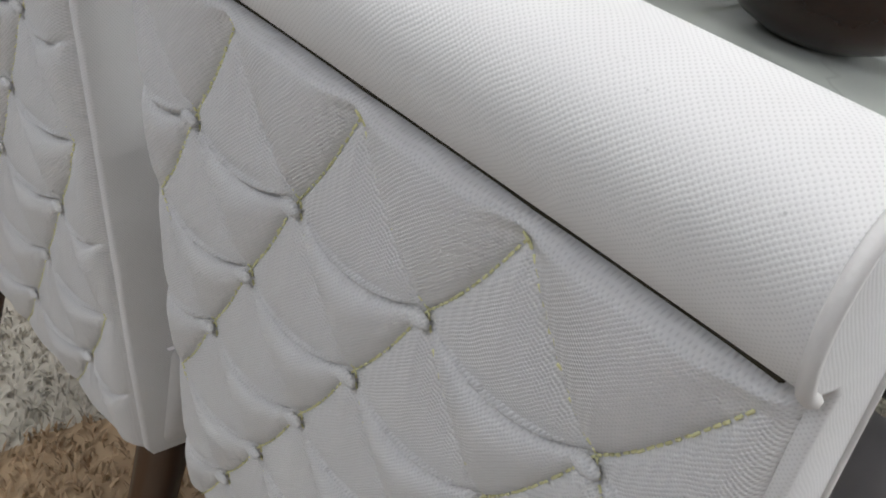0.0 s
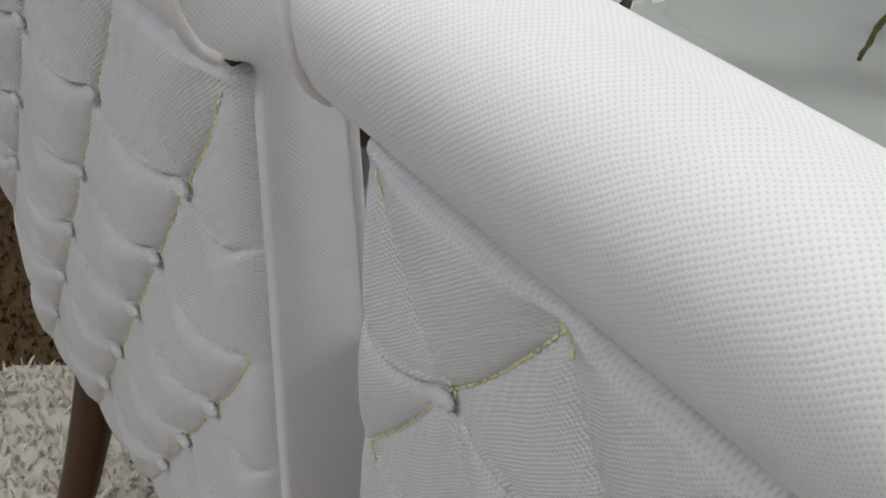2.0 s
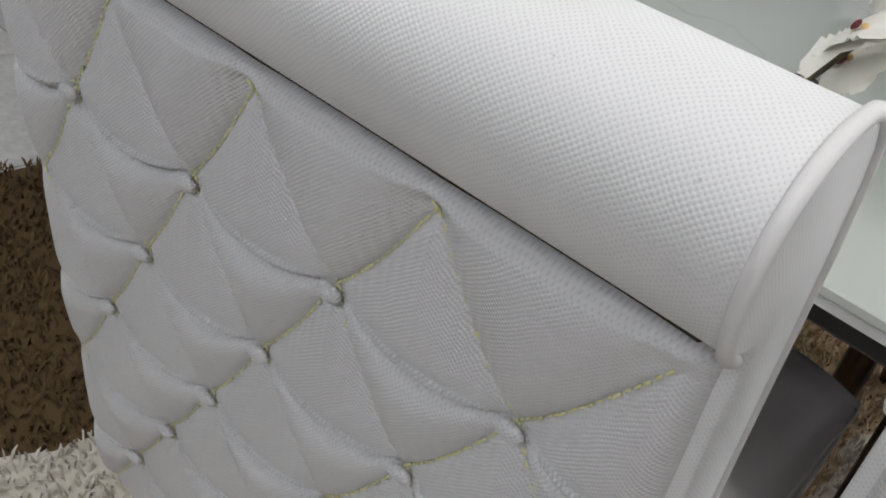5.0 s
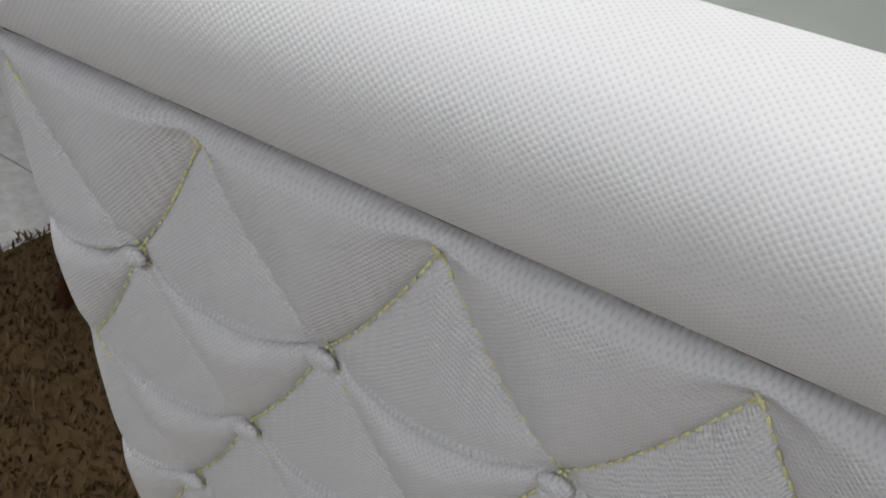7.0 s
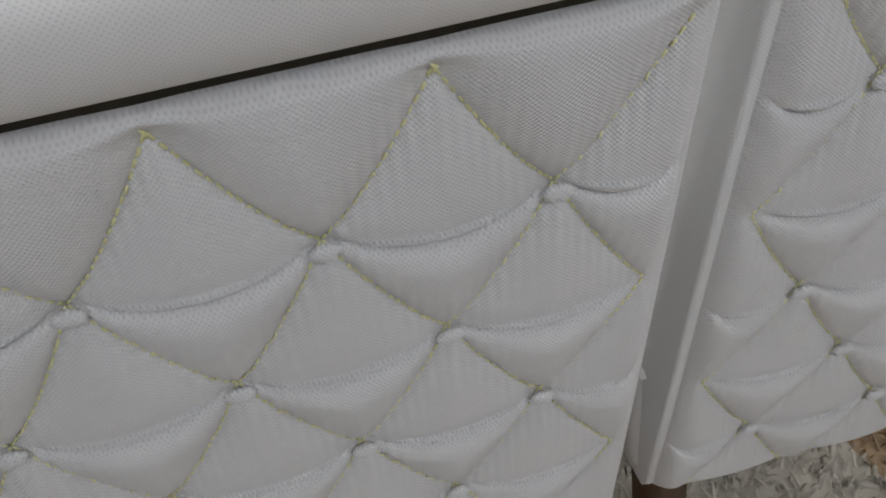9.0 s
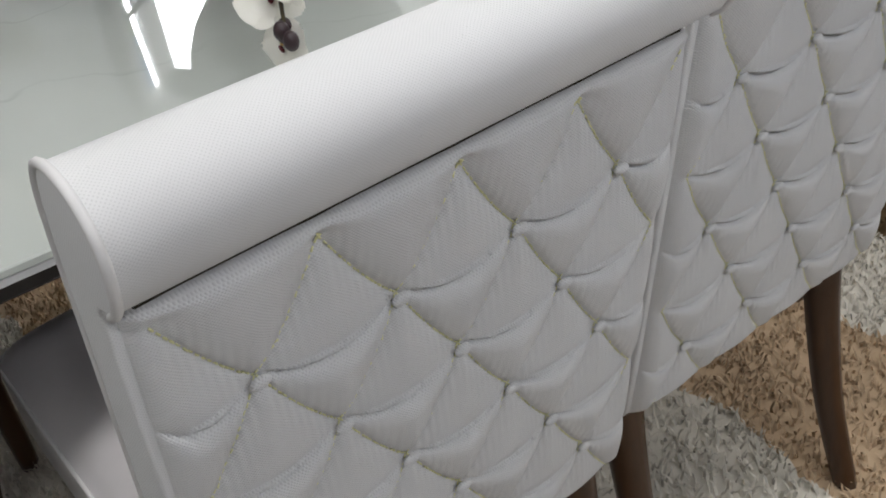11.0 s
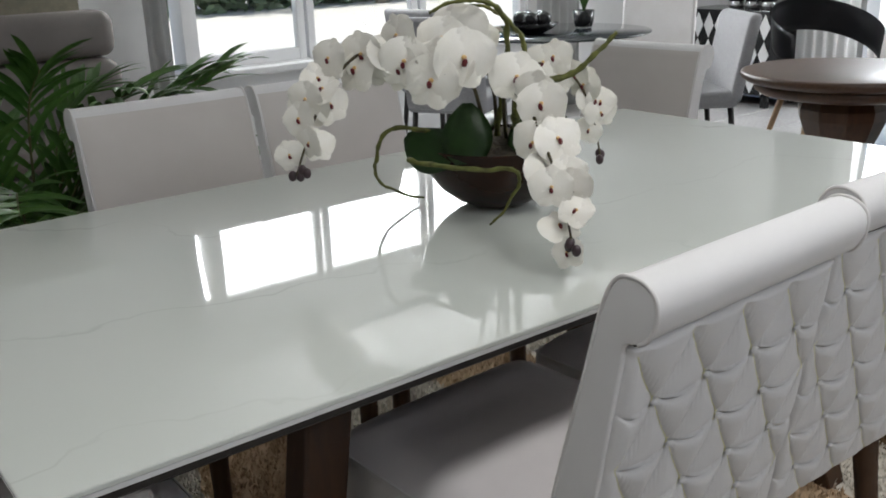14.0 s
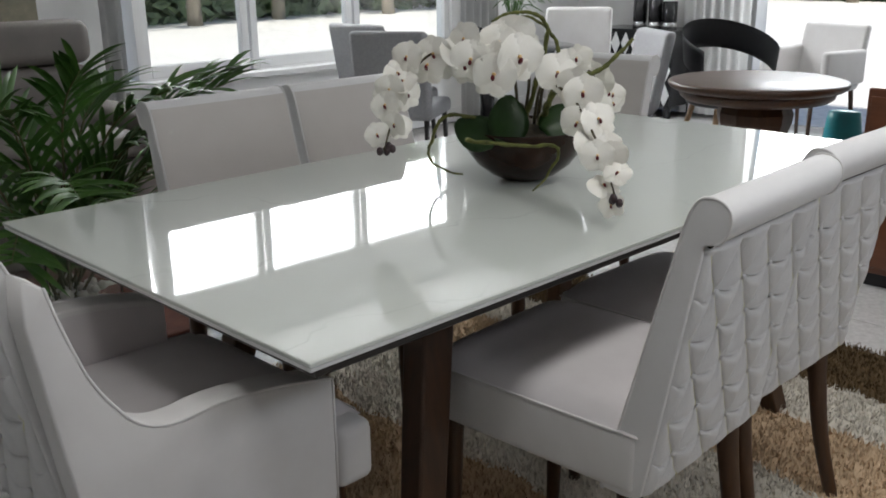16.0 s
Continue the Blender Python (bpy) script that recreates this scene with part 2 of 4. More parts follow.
def join(bm, out):
    if bm is None:
        return out
    me = bpy.data.meshes.new("tmp")
    out.to_mesh(me)
    out.free()
    bm.from_mesh(me)
    bpy.data.meshes.remove(me)
    return bm


def grid_mesh(P, uv=None, close_u=False, close_v=False):
    """A bmesh from an array of points (rows, columns, 3), with uv in metres if given."""
    n, k = P.shape[:2]
    bm = bmesh.new()
    vs = [[bm.verts.new(P[i, j]) for j in range(k)] for i in range(n)]
    lay = bm.loops.layers.uv.new("UVMap") if uv is not None else None
    for i in range(n if close_u else n - 1):
        for j in range(k if close_v else k - 1):
            i2, j2 = (i + 1) % n, (j + 1) % k
            f = bm.faces.new((vs[i][j], vs[i][j2], vs[i2][j2], vs[i2][j]))
            if lay:
                for lp, (a, c) in zip(f.loops, ((i, j), (i, j2), (i2, j2), (i2, j))):
                    lp[lay].uv = uv[a, c]
    return bm


def tube(pts, radii, n=8, bm=None, caps=True):
    """A round tube along pts; radii one number or one for each point."""
    pts = [Vector(p) for p in pts]
    radii = [radii] * len(pts) if isinstance(radii, (int, float)) else list(radii)
    out = bm if bm is not None else bmesh.new()
    t0 = (pts[1] - pts[0]).normalized()
    up = Vector((0, 0, 1)) if abs(t0.z) < .9 else Vector((1, 0, 0))
    side = t0.cross(up).normalized()
    rings = []
    for i, p in enumerate(pts):
        t = (pts[min(i + 1, len(pts) - 1)] - pts[max(i - 1, 0)]).normalized()
        side = (side - t * side.dot(t)).normalized()
        nn = t.cross(side)
        rings.append([out.verts.new(p + (side * math.cos(a) + nn * math.sin(a)) * radii[i]) for a in (2 * math.pi * k / n for k in range(n))])
    for a, b in zip(rings, rings[1:]):
        for k in range(n):
            out.faces.new((a[k], a[(k + 1) % n], b[(k + 1) % n], b[k]))
    if caps:
        out.faces.new(rings[0][::-1])
        out.faces.new(rings[-1])
    return out


def lathe(profile, n=40, centre=(0, 0, 0), bm=None, caps=True):
    """A turned body from (radius, height) pairs."""
    out = bm if bm is not None else bmesh.new()
    rings = [[out.verts.new((centre[0] + r * math.cos(2 * math.pi * k / n), centre[1] + r * math.sin(2 * math.pi * k / n), centre[2] + z)) for k in range(n)] for r, z in profile]
    for a, b in zip(rings, rings[1:]):
        for k in range(n):
            out.faces.new((a[k], a[(k + 1) % n], b[(k + 1) % n], b[k]))
    if caps:
        out.faces.new(rings[0][::-1])
        out.faces.new(rings[-1])
    return out


def smooth_line(pts, n):
    """n points on a soft curve through pts."""
    pts = [Vector(p) for p in pts]
    out = []
    for i in range(n):
        s = i / (n - 1) * (len(pts) - 1)
        k = min(int(s), len(pts) - 2)
        f = s - k
        p0, p1, p2, p3 = pts[max(k - 1, 0)], pts[k], pts[k + 1], pts[min(k + 2, len(pts) - 1)]
        out.append(.5 * (2 * p1 + (p2 - p0) * f + (2 * p0 - 5 * p1 + 4 * p2 - p3) * f * f + (3 * p1 - p0 - 3 * p2 + p3) * f ** 3))
    return out


def prism(outline, x0, x1, soft=.006, steps=3):
    """A body with the outline (y, z) from x0 to x1, its rims rounded by soft."""
    O = np.array(outline)
    n = len(O)
    d = np.roll(O, -1, 0) - np.roll(O, 1, 0)
    nrm = np.stack([d[:, 1], -d[:, 0]], 1) / np.linalg.norm(d, axis=1)[:, None]
    area = np.sum(O[:, 0] * np.roll(O[:, 1], -1) - np.roll(O[:, 0], -1) * O[:, 1])
    if area < 0:
        nrm = -nrm
    rings = [(x0 + soft * (1 - math.cos(math.pi / 2 * s / steps)), soft * (1 - math.sin(math.pi / 2 * s / steps))) for s in range(steps + 1)]
    rings = rings + [(x1 - (x - x0), i) for x, i in rings[::-1]]
    bm = bmesh.new()
    lay = bm.loops.layers.uv.new("UVMap")
    arc = np.concatenate([[0], np.cumsum(np.linalg.norm(np.roll(O, -1, 0) - O, axis=1))])
    vs = [[bm.verts.new((x, *(O[k] - nrm[k] * i))) for k in range(n)] for x, i in rings]
    for r in range(len(rings) - 1):
        for k in range(n):
            f = bm.faces.new((vs[r][k], vs[r + 1][k], vs[r + 1][(k + 1) % n], vs[r][(k + 1) % n]))
            for lp, (rr, kk) in zip(f.loops, ((r, k), (r + 1, k), (r + 1, k + 1), (r, k + 1))):
                lp[lay].uv = (rings[rr][0], arc[kk])
    for r in (0, -1):
        for tri in tessellate_polygon([[Vector((v.co.y, v.co.z, 0)) for v in vs[r]]]):
            f = bm.faces.new([vs[r][k] for k in tri])
            for lp in f.loops:
                lp[lay].uv = (lp.vert.co.y, lp.vert.co.z)
    bmesh.ops.recalc_face_normals(bm, faces=bm.faces[:])
    return bm

# ---------------------------------------------------------------- dining chairs
LEAN = .179           # of the quilted back, radians
PITCH, ROW0, ROW = .1, .0745, .0795
QTOP, QLEN, QUP = .8565, .468, .0125


def on_back(u, v, n):
    """A place on the leaning back: u across, v down from its top line, n outwards."""
    return (u, v * math.sin(LEAN) - n * math.cos(LEAN), QTOP - v * math.cos(LEAN) - n * math.sin(LEAN))


def quilt_nodes(cols):
    rows = [(0.0, [c for c in range(cols + 1)])]
    for r in range(1, 8):
        v = ROW0 + ROW * (r - 1)
        rows.append((v, [c + .5 for c in range(cols)] if r % 2 else list(range(cols + 1))))
    return [(v, [(c - cols / 2) * PITCH for c in cs]) for v, cs in rows]


def quilt_lines(cols):
    """Stitched diagonals and the slack folds that hang from button to button."""
    rows = quilt_nodes(cols)
    diag, fold = [], []
    for (v0, a), (v1, b) in zip(rows, rows[1:]):
        for p in a:
            for q in b:
                if abs(abs(p - q) - PITCH / 2) < 1e-6:
                    diag.append([(p + (q - p) * s, v0 + (v1 - v0) * s + .005 * math.sin(math.pi * s)) for s in np.linspace(0, 1, 9)])
    for r, (v, a) in enumerate(rows[1:], 1):
        xs = list(a)
        if r % 2:
            xs = [xs[0] - PITCH * .62] + xs + [xs[-1] + PITCH * .62]
        for p, q in zip(xs, xs[1:]):
            fold.append([(p + (q - p) * s, v + .0125 * math.sin(math.pi * s)) for s in np.linspace(0, 1, 9)])
    return diag, fold


def distance_to(lines, U, V):
    best = np.full(U.shape, 9.0)
    along = np.zeros(U.shape)
    below = np.zeros(U.shape)
    for ln in lines:
        for (a, b), (c, d) in zip(ln, ln[1:]):
            if a > c:
                a, b, c, d = c, d, a, b
            L = math.hypot(c - a, d - b)
            t = np.clip(((U - a) * (c - a) + (V - b) * (d - b)) / L ** 2, 0, 1)
            dd = np.hypot(U - a - t * (c - a), V - b - t * (d - b))
            m = dd < best
            best[m] = dd[m]
            along[m] = (V if abs(c - a) < .5 * abs(d - b) else U)[m]
            below[m] = (V - b - t * (d - b))[m]
    return best, along, below


def quilt_height(cols, hw, U, V):
    diag, fold = quilt_lines(cols)
    d1, al, low = distance_to(diag, U, V)
    d2, _, bel = distance_to(fold, U, V)
    arch = lambda d, r: np.sqrt(1 - (1 - np.clip(d / r, 0, 1)) ** 2)
    dome = lambda d, r: 1 - (1 - np.clip(d / r, 0, 1)) ** 2
    # each scallop swells more than the triangle hanging below it
    puff = .12 + np.where(low < 0, .84, .58) * (.80 * dome(d1, .034) + .20 * arch(d1, .007))
    side = np.where(bel < 0, .020, .016)
    crease = .25 + .45 * dome(d2, side) + .30 * arch(d2, .005)
    h = .0150 * puff * crease
    nodes = np.array([(x, v) for v, xs in quilt_nodes(cols) for x in xs])
    dn = np.min(np.hypot(U[..., None] - nodes[:, 0], V[..., None] - nodes[:, 1]), -1)
    h *= 1 - .50 * np.exp(-(dn / .010) ** 2)
    h += .0007 * np.sin(al * 2 * math.pi / .0062) * np.exp(-d1 / .008) * np.clip(d1 / .002, 0, 1)
    h -= .0034 * np.exp(-(d2 / .0018) ** 2) * np.clip(dn / .016, 0, 1) + .0012 * np.exp(-(d1 / .0015) ** 2) * np.clip(V / .012, 0, 1)
    k = np.clip(-V / .012, 0, 1)
    h = h * (1 - .6 * k) + .6 * k * .0115
    # the border is drawn flat towards its seams
    inside = np.clip((hw - .005 - np.abs(U)) / .030, 0, 1) * np.clip((QLEN - V) / .030, 0, 1)
    h = h * (.25 + .75 * inside) + .0085 * .75 * (1 - inside)
    edge = np.clip((hw - .005 - np.abs(U)) / .015, 0, 1)
    rim = np.sqrt(np.clip(1 - (1 - edge) ** 2, 0, 1))
    top = np.sqrt(np.clip(1 - (1 - np.clip((V + QUP) / .006, 0, 1)) ** 2, 0, 1))
    bot = np.sqrt(np.clip(1 - (1 - np.clip((QLEN - V) / .018, 0, 1)) ** 2, 0, 1))
    return -.013 + (h + .0095) * rim * bot * top - .010 * (1 - top)


def back_outline():
    roll = [(.0075, .8505), (.0065, .860), (.0062, .870), (.001, .8745), (-.006, .8757), (-.0135, .8778), (-.0235, .8842), (-.0315, .8960), (-.0362, .9090), (-.0375, .9210),
            (-.0350, .9330), (-.0275, .9425), (-.0150, .9488), (.0000, .9505), (.0130, .9470), (.0228, .9370), (.0300, .9235), (.0355, .9080)]
    front = [(.0405, .893), (.046, .872), (.056, .832), (.078, .752), (.114, .615), (.150, .478), (.170, .400), (.166, .392)]
    low = [(.13, .390), (.098, .392), (.0905, .402), (.0713, .50), (.0425, .66), (.0226, .77)]
    return roll + front + low


def dining_chair(name, label, category, group, m, cols=4, hw=.2165, arms=False):
    root = thing(name, label, category, group, m)
    out = back_outline()
    part("back_body", prism(out, -hw, hw, .003), M_ROLL, root)
    # plain front panel of the back
    fr = [(.0255, .9330), (.0310, .9225), (.0385, .900), (.047, .872), (.057, .832), (.079, .752), (.115, .615), (.1385, .525)]
    P = np.array([[(x, y + .0015 + .008 * (1 - (x / hw) ** 4), z) for x in np.linspace(-hw + .005, hw - .005, 9)] for y, z in [(b[0], b[1]) for b in smooth_line([(y, z, 0) for y, z in fr], 28)]])
    part("front_panel", grid_mesh(P[::-1]), M_FRONT, root, "plain greige front of the backrest")
    # quilt
    nu, nv = int(hw * 2 / .0013), int((QLEN + QUP) / .0013)
    u, v = np.linspace(-hw + .005, hw - .005, nu), np.linspace(-QUP, QLEN, nv)
    U, V = np.meshgrid(u, v)
    Hh = quilt_height(cols, hw, U, V)
    P = np.stack([U, V * math.sin(LEAN) - Hh * math.cos(LEAN), QTOP - V * math.cos(LEAN) - Hh * math.sin(LEAN)], -1)
    part("quilted_panel", grid_mesh(P[:, ::-1], np.stack([U, -V], -1)[:, ::-1]), M_WOVEN, root, "white woven panel quilted in diamonds with buttons")
    # visible yellow stitches along the diagonals
    diag, _ = quilt_lines(cols)
    bm = bmesh.new()
    for ln in diag:
        L = math.hypot(ln[-1][0] - ln[0][0], ln[-1][1] - ln[0][1])
        n = int(L / .0048)
        for k in range(n):
            s = (k + .5) / n
            a, b = s - .30 / n, s + .30 / n
            pts = []
            for q in (a, b):
                f = q * (len(ln) - 1)
                i = min(int(f), len(ln) - 2)
                w = f - i
                pts.append((ln[i][0] * (1 - w) + ln[i + 1][0] * w, ln[i][1] * (1 - w) + ln[i + 1][1] * w))
            if max(abs(p[0]) for p in pts) > hw - .006 or pts[1][1] > QLEN - .006:
                continue
            hh = quilt_height_cache(cols, hw, pts)
            tube([on_back(pts[0][0], pts[0][1], hh[0] + .0010), on_back(pts[1][0], pts[1][1], hh[1] + .0010)], .0007, 4, bm)
    for x in quilt_nodes(cols)[0][1]:
        if abs(x) < hw - .02:
            for k in range(3):
                hh = quilt_height_cache(cols, hw, [(x, -.002), (x, .002)])
                d = (k - 1) * .0012
                tube([on_back(x + d, -.0030 + .0008 * k, hh[0] + .0006), on_back(x - d, .0028, hh[1] + .0006)], .0006, 4, bm)
    part("stitching", bm, M_THREAD, root, "pale yellow stitching along the quilt lines")
    # dark strip added to deepen the shade between roll and quilt
    part("shade_strip", block(-hw + .014, hw - .014, .0005, .006, .8640, .8790, .001, 1), M_GAPSHADE, root, "dark strip for the shade between roll and quilted panel", smooth=False)
    # buttons
    mesh = None
    for r, (v0, xs) in enumerate(quilt_nodes(cols)[1:], 1):
        for x in xs:
            if abs(x) > hw - .03 or v0 > QLEN - .03:
                continue
            if mesh is None:
                bm = bmesh.new()
                bmesh.ops.create_uvsphere(bm, u_segments=14, v_segments=8, radius=1)
                lay = bm.loops.layers.uv.new("UVMap")
                for f in bm.faces:
                    for lp in f.loops:
                        lp[lay].uv = (lp.vert.co.x * .007, lp.vert.co.y * .0046)
                bm.transform(Matrix.Diagonal((.0072, .0046, .0034, 1)))
                ob = part("button", bm, M_WOVEN, root)
                mesh = ob.data
            else:
                ob = new("button", mesh)
                ob.parent = root
            p = Vector(on_back(x, v0 + .002, .0026))
            ob.matrix_basis = Matrix.Translation(p) @ Matrix.Rotation(math.pi / 2 + LEAN, 4, "X") @ Matrix.Rotation(.12 * math.sin(91 * x + 37 * v0), 4, "Z")
    # piping round both ends
    for s in (-1, 1):
        loop = [(s * (hw - .001), y, z) for y, z in out[5:26]]
        part("piping", tube(smooth_line(loop, 90), .0028, 7), M_CLOTH, root)
    # seat: side band below, softer top above
    sw = hw + .004
    y1 = .605
    zt, zb = .546, .395
    band = block(-sw, sw, .10, y1, zb, zt - .03, .016, 4)
    part("seat_band", band, M_CLOTH, root, "white upholstered seat side")
    n = 20
    P = np.zeros((n, n, 3))
    for i in range(n):
        for j in range(n):
            a, b = i / (n - 1) * 2 - 1, j / (n - 1) * 2 - 1
            ea, eb = 1 - abs(a) ** 8, 1 - abs(b) ** 8
            P[i, j] = (sw * .999 * a, .10 + (y1 - .10) * (b + 1) / 2, zt - .034 + .036 * (ea * eb) ** .5 + .010 * (1 - a * a) * (1 - b * b))
    P[:, -1, 1] -= .002
    part("seat_cushion", grid_mesh(P.transpose(1, 0, 2)), M_SEAT, root, "taupe velour seat cushion")
    edge = [(-sw, .13, zt - .033), (-sw, y1 - .02, zt - .033), (-sw + .02, y1, zt - .033), (sw - .02, y1, zt - .033), (sw, y1 - .02, zt - .033), (sw, .13, zt - .033)]
    part("seat_piping", tube(edge, .0022, 6), M_CLOTH, root)
    # legs
    for sx in (-1, 1):
        x = sx * (hw - .03)
        back = smooth_line([(x, .13, .41), (x, .12, .30), (x, .095, .15), (x + sx * .006, .055, 0)], 12)
        part("leg", tube(back, list(np.linspace(.026, .016, 12)), 8), M_WALNUT, root, "dark walnut leg")
        front = smooth_line([(x, y1 - .05, .41), (x, y1 - .045, .2), (x, y1 - .04, 0)], 8)
        part("leg", tube(front, list(np.linspace(.025, .015, 8)), 8), M_WALNUT, root, "dark walnut leg")
    if arms:
        side = [(.505, .629), (.404, .649), (.30, .660), (.215, .655), (.165, .672), (.130, .710), (.098, .765), (.072, .84), (.055, .905), (.030, .92), (.024, .86), (.06, .60), (.092, .40), (.10, .375), (.45, .375), (.498, .385), (.505, .41)]
        line = [(q.x, q.y) for q in smooth_line([(a, b, 0) for a, b in side[:9]], 40)]
        for s in (-1, 1):
            bm = prism(line + side[9:], -.032, .032, .005)
            bm.transform(Matrix.Translation((s * (hw + .020), 0, 0)))
            arm = part("arm", bm, M_CLOTH, root, "sloping white upholstered arm")
            pts = [(s * (hw + .050), a, b) for a, b in line + [(.507, .60), (.507, .5), (.505, .39)][::-1][:0]]
            pts = [(s * (hw + .050), .505, .39), (s * (hw + .050), .507, .5), (s * (hw + .050), .507, .62)] + pts
            part("piping", tube(pts, .0028, 6), M_CLOTH, arm)
            lin = np.array([[(s * (hw - .0135), a * (1 - q) + a * q, (b - .012) * (1 - q) + .50 * q) for q in np.linspace(0, 1, 6)] for a, b in line])
            part("inner_lining", grid_mesh(lin if s < 0 else lin[::-1]), M_SEAT, arm, "taupe lining inside the arm")
        part("seat_front", block(-hw - .045, hw + .045, .515, .60, .40, .520, .022, 4), M_CLOTH, root, "white front of the seat cushion")
    return root


def quilt_height_cache(cols, hw, pts):
    key = (cols, hw)
    if key not in QCACHE:
        u, v = np.linspace(-hw, hw, 260), np.linspace(-QUP, QLEN, 290)
        U, V = np.meshgrid(u, v)
        QCACHE[key] = (quilt_height(cols, hw, U, V))
    Hh = QCACHE[key]
    res = []
    for x, v in pts:
        i, j = int(round((v + QUP) / (QLEN + QUP) * 289)), int(round((x + hw) / (2 * hw) * 259))
        res.append(float(Hh[min(max(i, 0), 289), min(max(j, 0), 259)]))
    return res


QCACHE = {}
G_CHAIRS = "dining chairs round the table"
chair = dining_chair("dining_chair", "white upholstered dining chair with button-quilted back and walnut legs", "chair", G_CHAIRS, pose(-.118, 0, 0, 0, 0, 2.3))
for m in (pose(.352, .032, 0, 0, 0, -.2), pose(-.180, 1.612, 0, 0, 0, 180), pose(.275, 1.606, 0, 0, 0, 180.5), pose(1.425, 1.45, 0, 0, 0, 93)):
    copy_thing(chair, m)
dining_chair("dining_armchair", "white dining armchair with quilted back and taupe seat", "armchair", "", pose(-1.205, .775, 0, 0, 0, -90), 5, .262, True)

# ---------------------------------------------------------------- dining table
TX0, TX1, TY0, TY1, TZ = -.879, 1.205, .275, 1.362, .770
table = thing("dining_table", "long dining table with glossy white glass top on walnut legs", "table")
part("tabletop", block(TX0, TX1, TY0, TY1, TZ - .008, TZ, .0015, 1), M_GLASSTOP, table, "glossy white-backed glass sheet", smooth=False)
part("top_board", block(TX0 + .002, TX1 - .002, TY0 + .002, TY1 - .002, TZ - .0155, TZ - .0085, .001, 1), M_FRAME, table, "white lacquered board under the glass", smooth=False)
part("under_frame", block(TX0 + .035, TX1 - .035, TY0 + .035, TY1 - .035, TZ - .046, TZ - .016, .003, 1), M_DARKMETAL, table, "dark frame below the top", smooth=False)


def table_leg(x, y, dx, dy):
    bm = block(-.042, .042, -.032, .032, 0, .718, .006, 2)
    for v in bm.verts:
        k = v.co.z / .718
        v.co.x = v.co.x * (.78 + .22 * k) + x + dx * (1 - k)
        v.co.y = v.co.y * (.8 + .2 * k) + y + dy * (1 - k)
    part("table_leg", bm, M_WALNUT, table, "tapered walnut leg", smooth=False)


for x, y, dx, dy in ((-.378, .554, -.19, -.145), (.704, .554, .19, -.145), (-.378, 1.08, -.19, .145), (.704, 1.08, .19, .145)):
    table_leg(x, y, dx, dy)

# ---------------------------------------------------------------- orchid bowl
BX, BY = .195, .805
bowl = thing("orchid_bowl", "dark amber glass bowl filled with moss, standing on the table", "bowl", m=pose(BX, BY, TZ))
prof = [(r * .95, z * .88) for r, z in ((.045, 0), (.058, .003), (.088, .018), (.122, .046), (.148, .083), (.163, .118), (.170, .146), (.1715, .150), (.168, .150), (.160, .118), (.144, .085), (.118, .05), (.08, .024), (.03, .012))]
part("bowl_body", lathe(prof, 56), M_BOWL, bowl)
bm = lathe([(.150, .112), (.12, .122), (.08, .135), (.03, .14)], 40)
for v in bm.verts:
    v.co.z += .012 * noise.noise(v.co * 40)
part("moss", bm, M_MOSS, bowl, "dark brown moss in the bowl")


def petal(L, W, cup, n=7, k=5):
    P = np.zeros((n, k, 3))
    for i in range(n):
        s = i / (n - 1)
        w = W * (math.sin(math.pi * (.06 + .90 * s) ** .85)) ** .7
        for j in range(k):
            q = j / (k - 1) * 2 - 1
            P[i, j] = (q * w, L * s, cup * (s ** 2) - .22 * w * q * q + .0022 * math.sin(11 * s + 5 * q) * s)
    return grid_mesh(P)


def orchid_meshes(seed):
    """Two broad petals, three sepals, a lip and a throat; the face looks along +z."""
    rnd = random.Random(seed)
    fl = bmesh.new()
    for ang, L, W, cup, z in ((75, .040, .029, .004, .002), (-75, .040, .029, .004, .002), (0, .039, .020, -.004, 0), (140, .038, .019, -.005, 0), (-140, .038, .019, -.005, 0)):
        p = petal(L * rnd.uniform(.92, 1.08), W * rnd.uniform(.92, 1.08), cup + rnd.uniform(-.006, .004))
        p.transform(Matrix.Translation((0, 0, z)) @ Matrix.Rotation(radians(ang + rnd.uniform(-8, 8)), 4, "Z"))
        fl = join(fl, p)
    lip = bmesh.new()
    bmesh.ops.create_uvsphere(lip, u_segments=10, v_segments=6, radius=1, matrix=pose(0, -.004, .006, 30) @ Matrix.Diagonal((.0036, .0058, .0026, 1)))
    thr = bmesh.new()
    bmesh.ops.create_uvsphere(thr, u_segments=10, v_segments=6, radius=1, matrix=pose(0, .002, .0035) @ Matrix.Diagonal((.0034, .003, .0026, 1)))
    out = []
    for name, b, mt in (("petals", fl, M_PETAL), ("lip", lip, M_LIP), ("throat", thr, M_LIPY)):
        me = bpy.data.meshes.new(name)
        b.normal_update()
        b.to_mesh(me)
        b.free()
        me.polygons.foreach_set("use_smooth", [True] * len(me.polygons))
        me.materials.append(mt)
        out.append((name, me))
    return out


ORCHIDS = [orchid_meshes(s) for s in range(4)]


